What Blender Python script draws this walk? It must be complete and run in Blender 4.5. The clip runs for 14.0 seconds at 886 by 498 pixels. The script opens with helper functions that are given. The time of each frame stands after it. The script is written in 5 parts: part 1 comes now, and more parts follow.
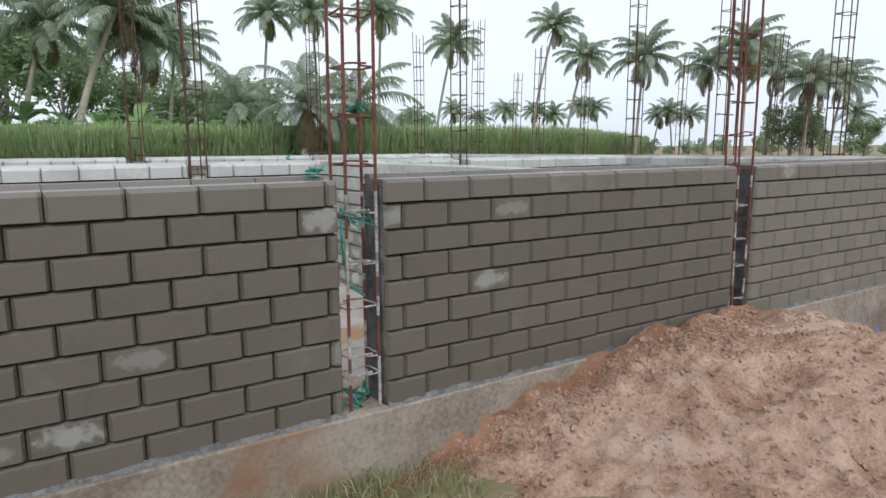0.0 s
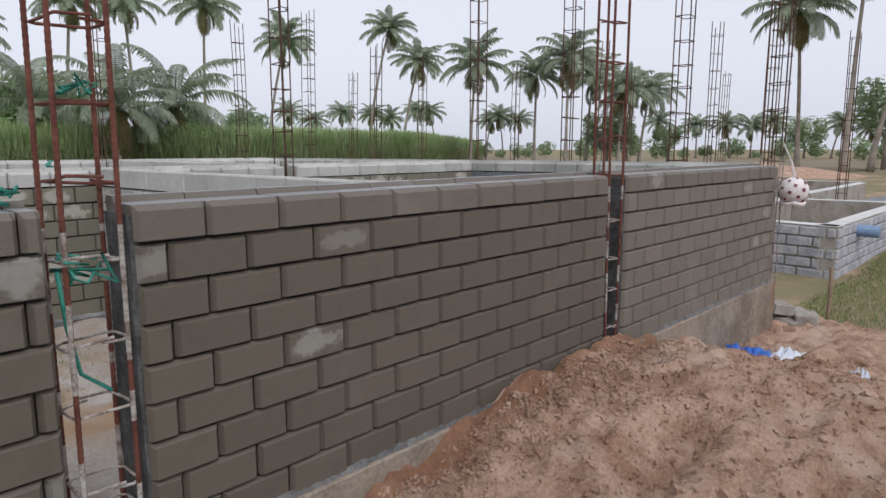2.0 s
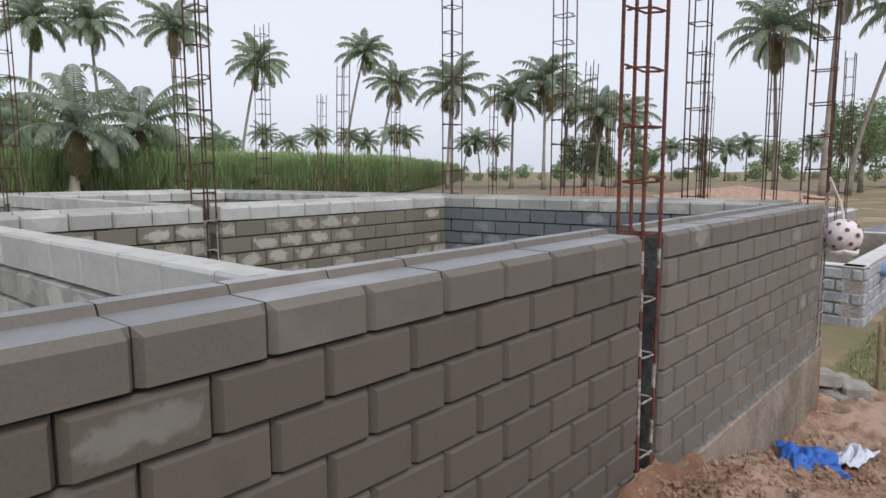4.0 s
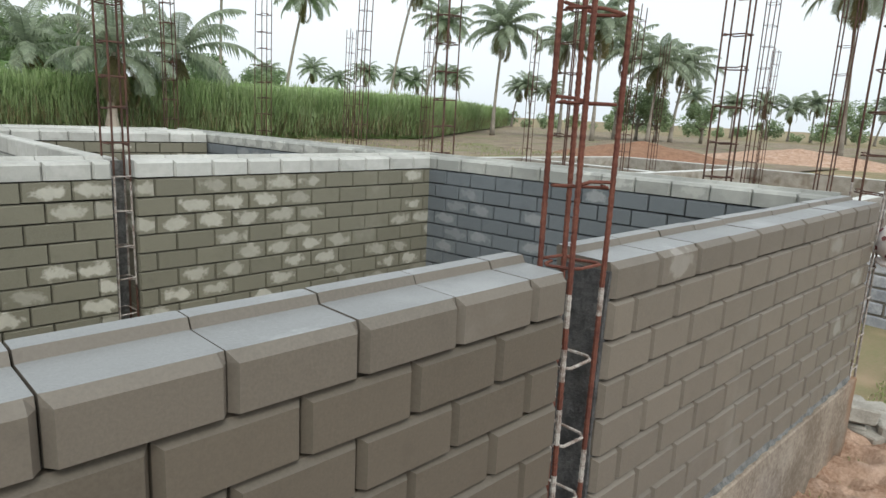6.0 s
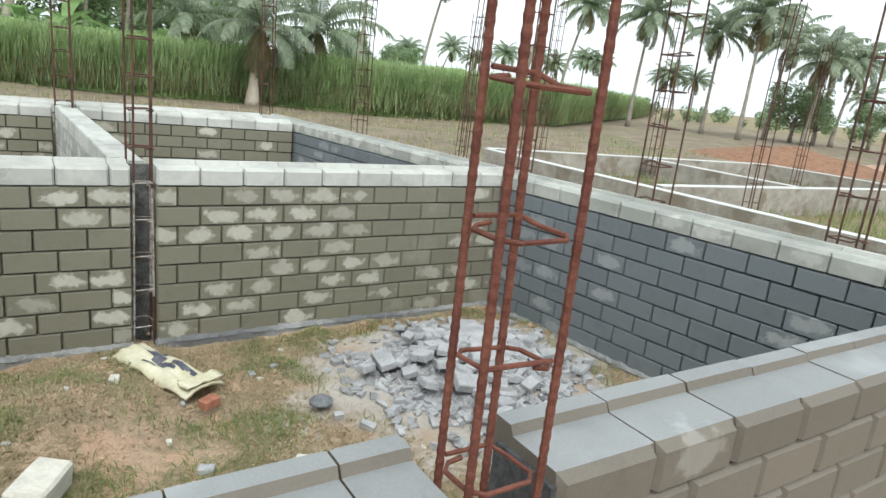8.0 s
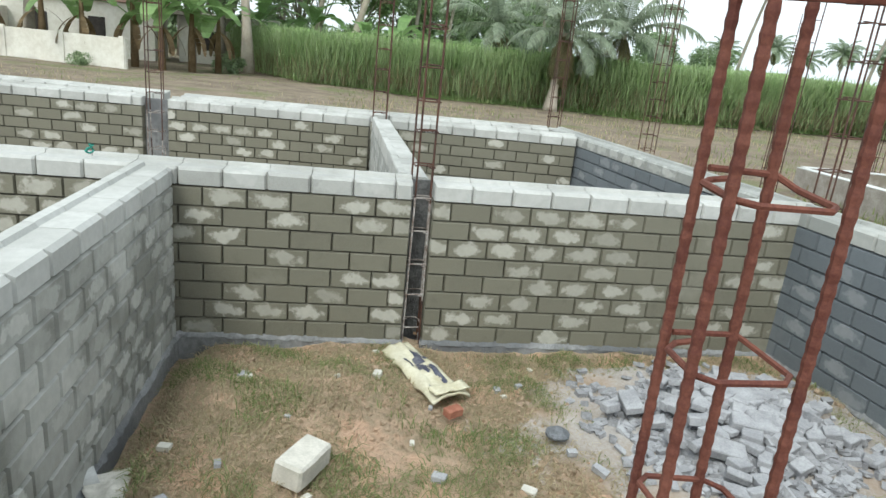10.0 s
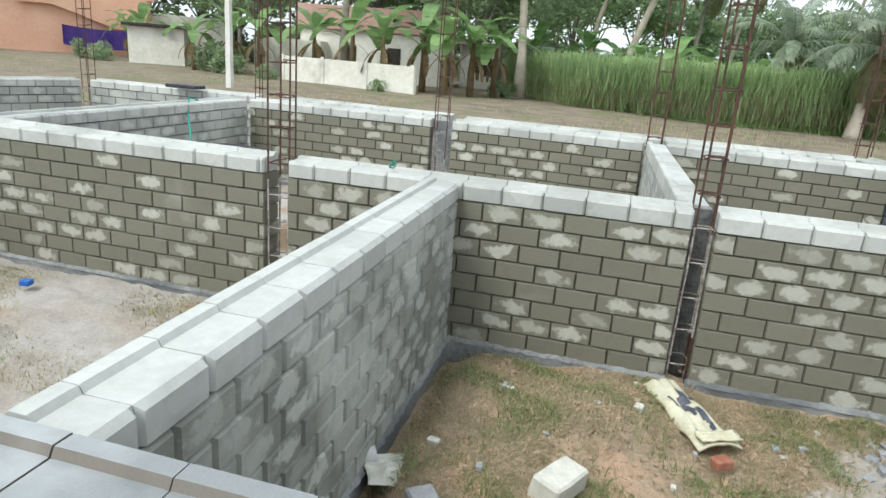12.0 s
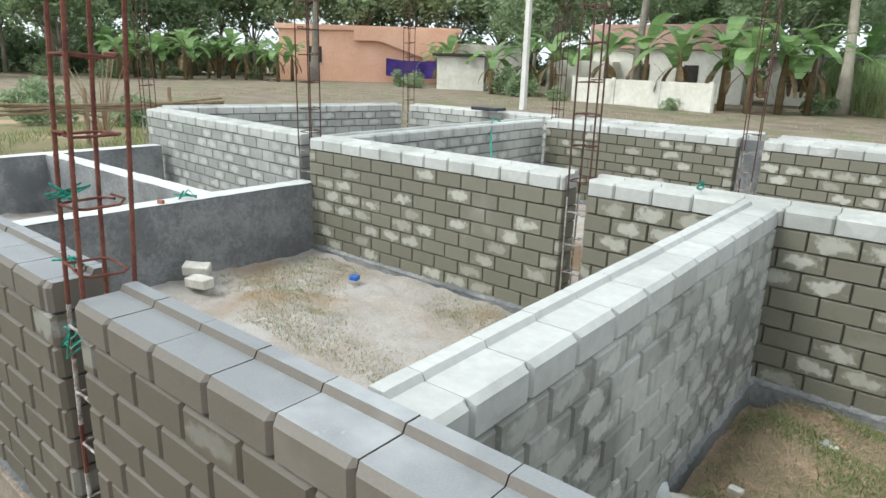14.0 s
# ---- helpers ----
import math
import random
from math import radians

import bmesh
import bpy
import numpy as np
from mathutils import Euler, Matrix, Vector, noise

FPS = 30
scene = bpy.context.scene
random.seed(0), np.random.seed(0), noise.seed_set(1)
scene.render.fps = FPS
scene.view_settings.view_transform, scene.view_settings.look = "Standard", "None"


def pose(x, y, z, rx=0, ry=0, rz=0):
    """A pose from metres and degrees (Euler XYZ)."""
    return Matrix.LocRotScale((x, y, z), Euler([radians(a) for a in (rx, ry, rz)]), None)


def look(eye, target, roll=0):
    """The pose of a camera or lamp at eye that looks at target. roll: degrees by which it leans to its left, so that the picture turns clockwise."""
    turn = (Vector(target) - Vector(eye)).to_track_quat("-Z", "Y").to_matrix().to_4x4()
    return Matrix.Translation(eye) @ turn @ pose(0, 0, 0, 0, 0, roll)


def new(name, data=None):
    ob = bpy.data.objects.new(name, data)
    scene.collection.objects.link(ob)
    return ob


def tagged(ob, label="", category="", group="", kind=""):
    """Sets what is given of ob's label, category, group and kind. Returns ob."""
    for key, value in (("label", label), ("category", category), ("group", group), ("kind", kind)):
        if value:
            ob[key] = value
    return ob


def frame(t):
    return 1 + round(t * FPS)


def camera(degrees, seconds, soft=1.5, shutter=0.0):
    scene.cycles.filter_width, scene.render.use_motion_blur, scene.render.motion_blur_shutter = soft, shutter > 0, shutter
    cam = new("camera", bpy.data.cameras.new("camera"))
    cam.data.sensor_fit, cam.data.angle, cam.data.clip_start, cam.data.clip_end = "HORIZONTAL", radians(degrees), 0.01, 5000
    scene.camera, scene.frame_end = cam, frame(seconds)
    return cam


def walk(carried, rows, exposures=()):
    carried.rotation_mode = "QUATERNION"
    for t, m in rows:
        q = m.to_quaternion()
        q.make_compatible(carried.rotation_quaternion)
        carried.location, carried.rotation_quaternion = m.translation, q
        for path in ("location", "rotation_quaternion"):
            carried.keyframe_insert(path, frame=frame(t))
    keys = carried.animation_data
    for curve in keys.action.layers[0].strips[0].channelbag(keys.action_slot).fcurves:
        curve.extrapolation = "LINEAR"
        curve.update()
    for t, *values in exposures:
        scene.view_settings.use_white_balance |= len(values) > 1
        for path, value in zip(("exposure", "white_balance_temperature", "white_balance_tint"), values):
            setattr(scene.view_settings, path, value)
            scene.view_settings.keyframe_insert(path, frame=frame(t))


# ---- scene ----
cam = camera(68.7, 14.0)
PATH = [
    (0, (0.432, 0.464, 1.163), (1.507, 2.121, 0.851), -0.4),
    (0.5, (0.502, 0.638, 1.167), (1.761, 2.164, 0.87), -2.9),
    (1, (0.616, 0.771, 1.156), (1.959, 2.22, 0.839), -2.0),
    (1.5, (0.845, 0.929, 1.183), (2.218, 2.358, 0.915), -1.6),
    (2, (1.044, 1.17, 1.173), (2.492, 2.516, 0.868), -0.1),
    (2.5, (1.264, 1.43, 1.192), (2.786, 2.691, 0.885), -1.7),
    (3, (1.534, 1.63, 1.182), (3.074, 2.862, 0.849), -1.3),
    (3.5, (1.766, 1.789, 1.214), (3.237, 3.093, 0.847), 0.2),
    (4, (2.022, 1.945, 1.265), (3.522, 3.247, 1.028), -0.2),
    (4.2, (2.209, 2.027, 1.26), (3.735, 3.29, 0.982), 1.4),
    (6.3, (3.097, 2.104, 1.456), (4.4, 3.543, 0.978), 3.4),
    (6.5, (3.156, 2.111, 1.504), (4.315, 3.617, 0.882), 4.1),
    (7, (3.298, 2.151, 1.545), (4.43, 3.68, 0.927), 9.5),
    (7.2, (3.42, 2.194, 1.55), (4.624, 3.693, 1.0), 7.8),
    (9.3, (3.961, 2.327, 1.769), (4.542, 4.16, 1.221), 6.0),
    (9.5, (3.953, 2.328, 1.766), (4.439, 4.185, 1.202), 6.5),
    (10, (3.936, 2.327, 1.764), (4.228, 4.221, 1.194), 5.7),
    (10.5, (3.91, 2.324, 1.763), (3.953, 4.239, 1.188), 5.4),
    (11, (3.902, 2.322, 1.759), (3.855, 4.236, 1.18), 5.4),
    (11.5, (3.866, 2.316, 1.758), (3.591, 4.206, 1.164), 5.1),
    (12, (3.832, 2.306, 1.755), (3.361, 4.165, 1.186), 4.4),
    (12.5, (3.802, 2.301, 1.75), (3.147, 4.107, 1.193), 4.1),
    (13, (3.778, 2.291, 1.752), (2.959, 4.027, 1.192), 3.7),
    (13.5, (3.743, 2.272, 1.747), (2.695, 3.882, 1.188), 2.7),
    (14, (3.719, 2.255, 1.736), (2.504, 3.743, 1.183), 1.7),
]
EXPOSURES = [(0.0, 0.27, 6050, 10), (0.5, 0.1, 6200, 14), (1.5, -0.02, 6250, 15), (2.5, -0.1, 6250, 15), (3.0, 0.1, 6280, 15), (3.5, 0.22, 6300, 15), (4.0, 0.0, 6250, 14), (6.3, 0.4, 6420, 5), (6.6, 0.5, 6420, 5), (7.0, 0.76, 6400, 4), (9.3, 0.58, 6230, 3), (11.0, 0.72, 6150, 3), (14.0, 0.72, 6170, 4)]
walk(cam, [(t, look(eye, target, roll)) for t, eye, target, roll in PATH], EXPOSURES)

# ---- light: a hazy bright overcast sky with a weak wide sun ----
world = bpy.data.worlds.new("sky")
scene.world = world
world.use_nodes = True
wt = world.node_tree
wt.nodes.clear()
sky = wt.nodes.new("ShaderNodeTexSky")
sky.sky_type, sky.sun_disc = "NISHITA", False
sky.sun_elevation, sky.sun_rotation = radians(48), radians(200)
sky.air_density, sky.dust_density = 1.0, 4.0
pale = wt.nodes.new("ShaderNodeHueSaturation")
pale.inputs["Saturation"].default_value = 0.12
flat = wt.nodes.new("ShaderNodeMix")
flat.data_type = "RGBA"
flat.inputs[0].default_value = 0.72
flat.inputs[7].default_value = (6.9, 7.25, 7.75, 1)
back = wt.nodes.new("ShaderNodeBackground")
back.inputs["Strength"].default_value = 0.135
wout = wt.nodes.new("ShaderNodeOutputWorld")
wt.links.new(sky.outputs[0], pale.inputs["Color"])
wt.links.new(pale.outputs[0], flat.inputs[6])
wt.links.new(flat.outputs[2], back.inputs["Color"])
wt.links.new(back.outputs[0], wout.inputs["Surface"])
sun = new("sun", bpy.data.lights.new("sun", "SUN"))
sun.data.energy, sun.data.angle, sun.data.color = 1.25, radians(18), (1.0, 0.96, 0.9)
sun.matrix_world = look((-8, -14, 20), (0, 0, 0))


# ---- materials ----
class Nodes:
    """A small helper to string shader nodes together."""

    def __init__(self, name, rough=0.9, metal=0.0):
        self.m = bpy.data.materials.new(name)
        self.m.use_nodes = True
        self.t = self.m.node_tree
        self.b = self.t.nodes["Principled BSDF"]
        self.b.inputs["Roughness"].default_value = rough
        self.b.inputs["Metallic"].default_value = metal
        self.b.inputs["Specular IOR Level"].default_value = 0.3

    def add(self, kind, **values):
        n = self.t.nodes.new(kind)
        for k, v in values.items():
            n.inputs[k.replace("_", " ")].default_value = v
        return n

    def link(self, a, b):
        self.t.links.new(a, b)

    def noise(self, vec, scale, detail=4.0, rough=0.6):
        n = self.add("ShaderNodeTexNoise", Scale=scale, Detail=detail, Roughness=rough)
        if vec is not None:
            self.link(vec, n.inputs["Vector"])
        return n.outputs["Fac"]

    def math(self, op, a, b=None, c=None):
        n = self.t.nodes.new("ShaderNodeMath")
        n.operation = op
        for i, v in enumerate((a, b, c)):
            if v is None:
                continue
            if isinstance(v, (int, float)):
                n.inputs[i].default_value = v
            else:
                self.link(v, n.inputs[i])
        return n.outputs[0]

    def step(self, v, lo, hi):
        n = self.t.nodes.new("ShaderNodeMapRange")
        n.interpolation_type = "SMOOTHSTEP"
        self.link(v, n.inputs["Value"])
        n.inputs["From Min"].default_value, n.inputs["From Max"].default_value = lo, hi
        return n.outputs["Result"]

    def mix(self, f, a, b):
        n = self.t.nodes.new("ShaderNodeMix")
        n.data_type = "RGBA"
        for socket, v in ((n.inputs[0], f), (n.inputs[6], a), (n.inputs[7], b)):
            if isinstance(v, (int, float)):
                socket.default_value = v
            elif isinstance(v, tuple):
                socket.default_value = (*v, 1)
            else:
                self.link(v, socket)
        return n.outputs[2]

    def bump(self, height, strength, distance):
        n = self.add("ShaderNodeBump", Strength=strength, Distance=distance)
        self.link(height, n.inputs["Height"])
        self.link(n.outputs["Normal"], self.b.inputs["Normal"])

    def done(self, colour):
        self.link(colour, self.b.inputs["Base Color"])
        return self.m

    def place(self):
        return self.t.nodes.new("ShaderNodeNewGeometry").outputs["Position"]

    def local(self):
        return self.t.nodes.new("ShaderNodeTexCoord").outputs["Object"]

    def chance(self):
        return self.t.nodes.new("ShaderNodeObjectInfo").outputs["Random"]

    def island(self):
        return self.t.nodes.new("ShaderNodeNewGeometry").outputs["Random Per Island"]


def mottled(name, a, b, scale, fine, rough=0.9, metal=0.0, bump=0.3, depth=0.004, third=None, island=0.0):
    """Two colours mixed by a coarse and a fine noise, with fine relief."""
    n = Nodes(name, rough, metal)
    p = n.place()
    big, small = n.noise(p, scale), n.noise(p, fine, 6.0, 0.7)
    f = n.step(n.math("MULTIPLY_ADD", small, 0.45, n.math("MULTIPLY", big, 0.55)), 0.36, 0.64)
    c = n.mix(f, a, b)
    if third:
        c = n.mix(n.step(n.noise(p, scale * 0.43, 3.0), 0.52, 0.66), c, third)
    if island:
        dark = n.mix(n.island(), (1 - island,) * 3, (1.0, 1.0, 1.0))
        mul = n.t.nodes.new("ShaderNodeMix")
        mul.data_type, mul.blend_type = "RGBA", "MULTIPLY"
        mul.inputs[0].default_value = 1.0
        n.link(c, mul.inputs[6])
        n.link(dark, mul.inputs[7])
        c = mul.outputs[2]
    if bump:
        n.bump(n.math("ADD", small, n.math("MULTIPLY", big, 0.5)), bump, depth)
    return n.done(c)


def leafy(m):
    """Let part of the light pass through thin leaves."""
    t = m.node_tree
    b, out = t.nodes["Principled BSDF"], t.nodes["Material Output"]
    thin = t.nodes.new("ShaderNodeBsdfTranslucent")
    blend = t.nodes.new("ShaderNodeMixShader")
    blend.inputs[0].default_value = 0.45
    t.links.new(b.inputs["Base Color"].links[0].from_socket, thin.inputs["Color"])
    t.links.new(b.outputs[0], blend.inputs[1])
    t.links.new(thin.outputs[0], blend.inputs[2])
    t.links.new(blend.outputs[0], out.inputs["Surface"])


def block_material(name, wet, dry, amount, spot, rough=0.88, spec=0.3):
    """Cement block: damp body, dry pale blotches on some blocks, chalky bloom and fine grain."""
    n = Nodes(name, rough)
    n.b.inputs["Specular IOR Level"].default_value = spec
    p, loc, r = n.place(), n.local(), n.chance()
    move = n.add("ShaderNodeVectorMath")
    move.operation = "MULTIPLY_ADD"
    comb = n.t.nodes.new("ShaderNodeCombineXYZ")
    for i in range(3):
        n.link(r, comb.inputs[i])
    n.link(comb.outputs[0], move.inputs[0])
    move.inputs[1].default_value = (37.0, 61.0, 83.0)
    n.link(loc, move.inputs[2])
    own = move.outputs[0]
    sep = n.t.nodes.new("ShaderNodeSeparateXYZ")
    n.link(loc, sep.inputs[0])
    dx = n.math("ABSOLUTE", n.math("DIVIDE", sep.outputs[0], 0.13))
    dz = n.math("ABSOLUTE", n.math("DIVIDE", sep.outputs[2], 0.06))
    far = n.math("SQRT", n.math("ADD", n.math("MULTIPLY", dx, dx), n.math("MULTIPLY", dz, dz)))
    cloud = n.noise(own, 13.0, 5.0, 0.62)
    inner = n.math("ADD", n.math("MULTIPLY", far, -0.8), n.math("MULTIPLY", cloud, 1.7))
    here = n.step(n.math("FRACT", n.math("MULTIPLY", r, 7.31)), 1.0 - spot, 1.02 - spot)
    blotch = n.math("MULTIPLY", n.math("MULTIPLY", n.step(inner, 0.2, 0.5), here), n.math("ADD", 0.32, n.math("MULTIPLY", r, 0.5)))
    wide = n.step(n.noise(p, 1.7, 4.0), 0.62 - amount * 0.5, 0.82 - amount * 0.5)
    per = n.math("MULTIPLY", n.math("FRACT", n.math("MULTIPLY", r, 3.7)), 0.35)
    fine = n.noise(p, 160.0, 5.0, 0.75)
    f = n.math("MAXIMUM", blotch, n.math("MULTIPLY", wide, n.math("ADD", per, amount)))
    base = n.mix(n.step(fine, 0.25, 0.75), tuple(v * 0.84 for v in wet), tuple(v * 1.14 for v in wet))
    base = n.mix(per, base, tuple(v * 1.45 for v in wet))
    base = n.mix(n.math("MULTIPLY", n.step(n.noise(p, 11.0, 5.0), 0.52, 0.75), 0.35), base, tuple(v * 0.72 for v in wet))
    pale = n.mix(n.step(n.noise(p, 24.0, 4.0), 0.3, 0.7), tuple(v * 0.86 for v in dry), dry)
    n.bump(n.math("ADD", fine, n.noise(p, 30.0, 4.0)), 0.25, 0.003)
    return n.done(n.mix(f, base, pale))


BLOCK_FRONT = block_material("damp_block", (0.105, 0.089, 0.070), (0.32, 0.32, 0.29), 0.05, 0.05, 0.55, 0.5)
BLOCK_FRONT_DRIER = block_material("drying_brown_block", (0.150, 0.130, 0.106), (0.34, 0.34, 0.31), 0.08, 0.05, 0.6, 0.5)
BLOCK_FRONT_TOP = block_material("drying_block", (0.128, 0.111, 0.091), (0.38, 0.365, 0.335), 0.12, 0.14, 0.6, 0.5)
# sky sheen on the block tops is put into this paler bluish colour
BLOCK_FRONT_UPPER = block_material("sky_lit_block_top", (0.205, 0.21, 0.21), (0.46, 0.47, 0.475), 0.3, 0.3, 0.45, 0.5)
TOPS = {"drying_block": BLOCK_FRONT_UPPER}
BLOCK_ROOM = block_material("patchy_block", (0.168, 0.16, 0.122), (0.54, 0.525, 0.46), 0.05, 0.46)
BLOCK_DRY = block_material("dry_block", (0.34, 0.34, 0.315), (0.55, 0.55, 0.52), 0.5, 0.5)
BLOCK_PALE = block_material("half_dry_block", (0.205, 0.205, 0.182), (0.60, 0.60, 0.555), 0.40, 0.82)
BLOCK_SIDE = block_material("streaked_block", (0.27, 0.275, 0.255), (0.54, 0.54, 0.50), 0.3, 0.6)
BLOCK_BLUE = block_material("blue_grey_damp_block", (0.135, 0.15, 0.16), (0.34, 0.35, 0.35), 0.05, 0.25)
MORTAR = mottled("dark_joint_mortar", (0.032, 0.03, 0.027), (0.07, 0.066, 0.06), 9, 90)
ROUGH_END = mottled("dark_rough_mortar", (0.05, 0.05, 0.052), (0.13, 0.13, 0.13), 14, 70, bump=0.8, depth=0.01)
GREY_END = mottled("rough_grey_mortar", (0.085, 0.085, 0.083), (0.20, 0.20, 0.195), 14, 70, bump=0.8, depth=0.01)
PLASTER = mottled("grey_cement_plaster", (0.16, 0.163, 0.163), (0.31, 0.312, 0.31), 2.2, 26, bump=0.9, depth=0.018, third=(0.15, 0.155, 0.16))
PLASTER_TOP = mottled("pale_cement_screed", (0.48, 0.48, 0.46), (0.62, 0.62, 0.60), 4, 60)
PLINTH = mottled("plinth_concrete", (0.15, 0.118, 0.09), (0.33, 0.28, 0.225), 2.6, 40, bump=0.4, third=(0.22, 0.125, 0.075))
RUST = mottled("rusty_steel", (0.10, 0.034, 0.026), (0.19, 0.075, 0.052), 18, 190, rough=0.75, metal=0.25, bump=0.4, depth=0.001)
DARK_STEEL = mottled("weathered_steel", (0.055, 0.035, 0.03), (0.14, 0.07, 0.05), 12, 150, rough=0.7, metal=0.3, bump=0.2, depth=0.001)
SPLASHED = mottled("cement_splashed_steel", (0.15, 0.10, 0.08), (0.46, 0.44, 0.41), 22, 140, rough=0.85, bump=0.5, depth=0.002)
SAND = mottled("red_sand", (0.28, 0.16, 0.10), (0.56, 0.39, 0.29), 5.0, 60, bump=1.0, depth=0.022, third=(0.50, 0.36, 0.28))
RED_SOIL = mottled("damp_red_soil", (0.17, 0.085, 0.05), (0.30, 0.17, 0.105), 5, 60, bump=0.8, depth=0.012)
EARTH = mottled("trodden_earth_and_grass", (0.24, 0.185, 0.115), (0.17, 0.165, 0.075), 1.1, 30, bump=0.8, depth=0.02, third=(0.38, 0.27, 0.18))
ROOM_SOIL = mottled("room_soil", (0.66, 0.48, 0.34), (0.40, 0.32, 0.21), 6.5, 34, bump=1.0, depth=0.05, third=(0.72, 0.49, 0.34))
ROOM_DUST = mottled("cement_dusted_soil", (0.34, 0.29, 0.24), (0.46, 0.43, 0.40), 1.7, 50, bump=0.8, depth=0.012, third=(0.33, 0.22, 0.13))
RUBBLE = mottled("broken_grey_block", (0.31, 0.31, 0.32), (0.48, 0.48, 0.49), 8, 90, bump=0.4, island=0.35)
GRANITE = mottled("grey_gravel", (0.16, 0.17, 0.18), (0.30, 0.31, 0.33), 3, 40, bump=0.8, depth=0.03)
FADED = mottled("whitewashed_rubble_wall", (0.25, 0.26, 0.285), (0.47, 0.47, 0.49), 5.5, 30, bump=0.8, third=(0.33, 0.335, 0.36))
FOOTING = mottled("earthy_rubble_masonry", (0.26, 0.235, 0.20), (0.40, 0.37, 0.33), 3.5, 30, bump=0.8, depth=0.02, third=(0.22, 0.19, 0.15))
DULL_STONE = mottled("dirty_broken_block", (0.24, 0.22, 0.19), (0.36, 0.34, 0.30), 9, 70, bump=0.6)
GRASS = mottled("green_grass", (0.24, 0.30, 0.11), (0.37, 0.41, 0.19), 2, 20, bump=0, island=0.4)
STRAW = mottled("dry_straw", (0.62, 0.53, 0.35), (0.44, 0.38, 0.23), 2, 20, bump=0, island=0.4)
CANE = mottled("cane_leaf", (0.33, 0.46, 0.20), (0.50, 0.61, 0.33), 0.5, 8, rough=0.5, bump=0, island=0.35)
CANE_DRY = mottled("dry_cane_leaf", (0.46, 0.40, 0.25), (0.34, 0.34, 0.17), 0.6, 8, bump=0, island=0.5)
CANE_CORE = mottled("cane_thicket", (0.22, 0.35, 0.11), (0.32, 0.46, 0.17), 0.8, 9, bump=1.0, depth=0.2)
# frond green is paled and greyed so the colour carries the distance haze
FROND = mottled("haze_paled_palm_frond", (0.28, 0.345, 0.24), (0.41, 0.47, 0.34), 0.5, 6, rough=0.5, bump=0, island=0.4)
FROND_OLD = mottled("old_palm_frond", (0.26, 0.22, 0.11), (0.18, 0.18, 0.09), 0.5, 6, bump=0, island=0.4)
BARK = mottled("grey_palm_bark", (0.19, 0.165, 0.135), (0.32, 0.285, 0.24), 1.5, 14, bump=0.6, depth=0.03)
BARK_PALE = mottled("pale_palm_bark", (0.34, 0.29, 0.23), (0.46, 0.41, 0.34), 1.5, 14, bump=0.6, depth=0.03)
LEAF = mottled("broad_leaf", (0.30, 0.41, 0.22), (0.44, 0.54, 0.32), 0.7, 6, rough=0.5, bump=0, island=0.45)
BANANA = mottled("banana_leaf", (0.22, 0.37, 0.13), (0.33, 0.48, 0.20), 0.8, 7, rough=0.45, bump=0, island=0.4)
BANANA_DRY = mottled("dead_banana_leaf", (0.22, 0.15, 0.08), (0.36, 0.27, 0.16), 1, 9, bump=0, island=0.4)
PEACH = mottled("peach_painted_wall", (0.72, 0.40, 0.27), (0.80, 0.50, 0.36), 0.5, 5, bump=0.1)
CREAM = mottled("stained_cream_wall", (0.58, 0.55, 0.47), (0.72, 0.70, 0.63), 0.7, 5, bump=0.1, third=(0.36, 0.335, 0.29))
PINK_ROOF = mottled("weathered_pink_parapet", (0.42, 0.24, 0.20), (0.52, 0.34, 0.29), 0.6, 5)
DARK_OPEN = mottled("dark_window_wood", (0.03, 0.028, 0.025), (0.06, 0.05, 0.045), 3, 20, bump=0)
BLUE_SHEET = mottled("blue_plastic_sheet", (0.02, 0.085, 0.36), (0.05, 0.17, 0.55), 7, 40, rough=0.4, bump=0.2)
WHITE_SHEET = mottled("pale_plastic_sheet", (0.45, 0.50, 0.60), (0.68, 0.70, 0.75), 7, 40, rough=0.4, bump=0.2)
PURPLE = mottled("purple_cloth", (0.10, 0.06, 0.30), (0.16, 0.10, 0.42), 1.5, 10, bump=0.1)
PVC = mottled("blue_grey_pipe_plastic", (0.13, 0.21, 0.34), (0.19, 0.28, 0.42), 3, 30, rough=0.35, bump=0)
SACK = mottled("printed_plastic_sack", (0.50, 0.46, 0.31), (0.64, 0.61, 0.48), 8, 60, rough=0.6, bump=0.3)
SACK_PRINT = mottled("dark_sack_print", (0.05, 0.055, 0.09), (0.14, 0.14, 0.16), 16, 60, rough=0.6)
PALE_STONE = mottled("pale_chalky_block", (0.50, 0.48, 0.42), (0.66, 0.63, 0.56), 12, 80, bump=0.6)
RED_BRICK = mottled("red_brick", (0.26, 0.10, 0.065), (0.38, 0.17, 0.11), 14, 80, bump=0.5)
WHITE_CLOTH = mottled("white_ball_shell", (0.60, 0.55, 0.54), (0.76, 0.72, 0.70), 9, 60)
MAROON = mottled("maroon_ball_spot", (0.16, 0.045, 0.06), (0.24, 0.09, 0.09), 9, 60)
TEAL = mottled("teal_rope_fibre", (0.03, 0.22, 0.17), (0.08, 0.36, 0.28), 30, 120, bump=0.3, depth=0.001)
HOSE = mottled("black_rubber_hose", (0.02, 0.02, 0.022), (0.045, 0.045, 0.05), 8, 60, rough=0.5, bump=0)
WOOD = mottled("weathered_stick", (0.20, 0.14, 0.09), (0.32, 0.24, 0.16), 6, 60, bump=0.5)
POLE = mottled("pale_concrete_pole", (0.56, 0.54, 0.50), (0.68, 0.66, 0.62), 1, 12)
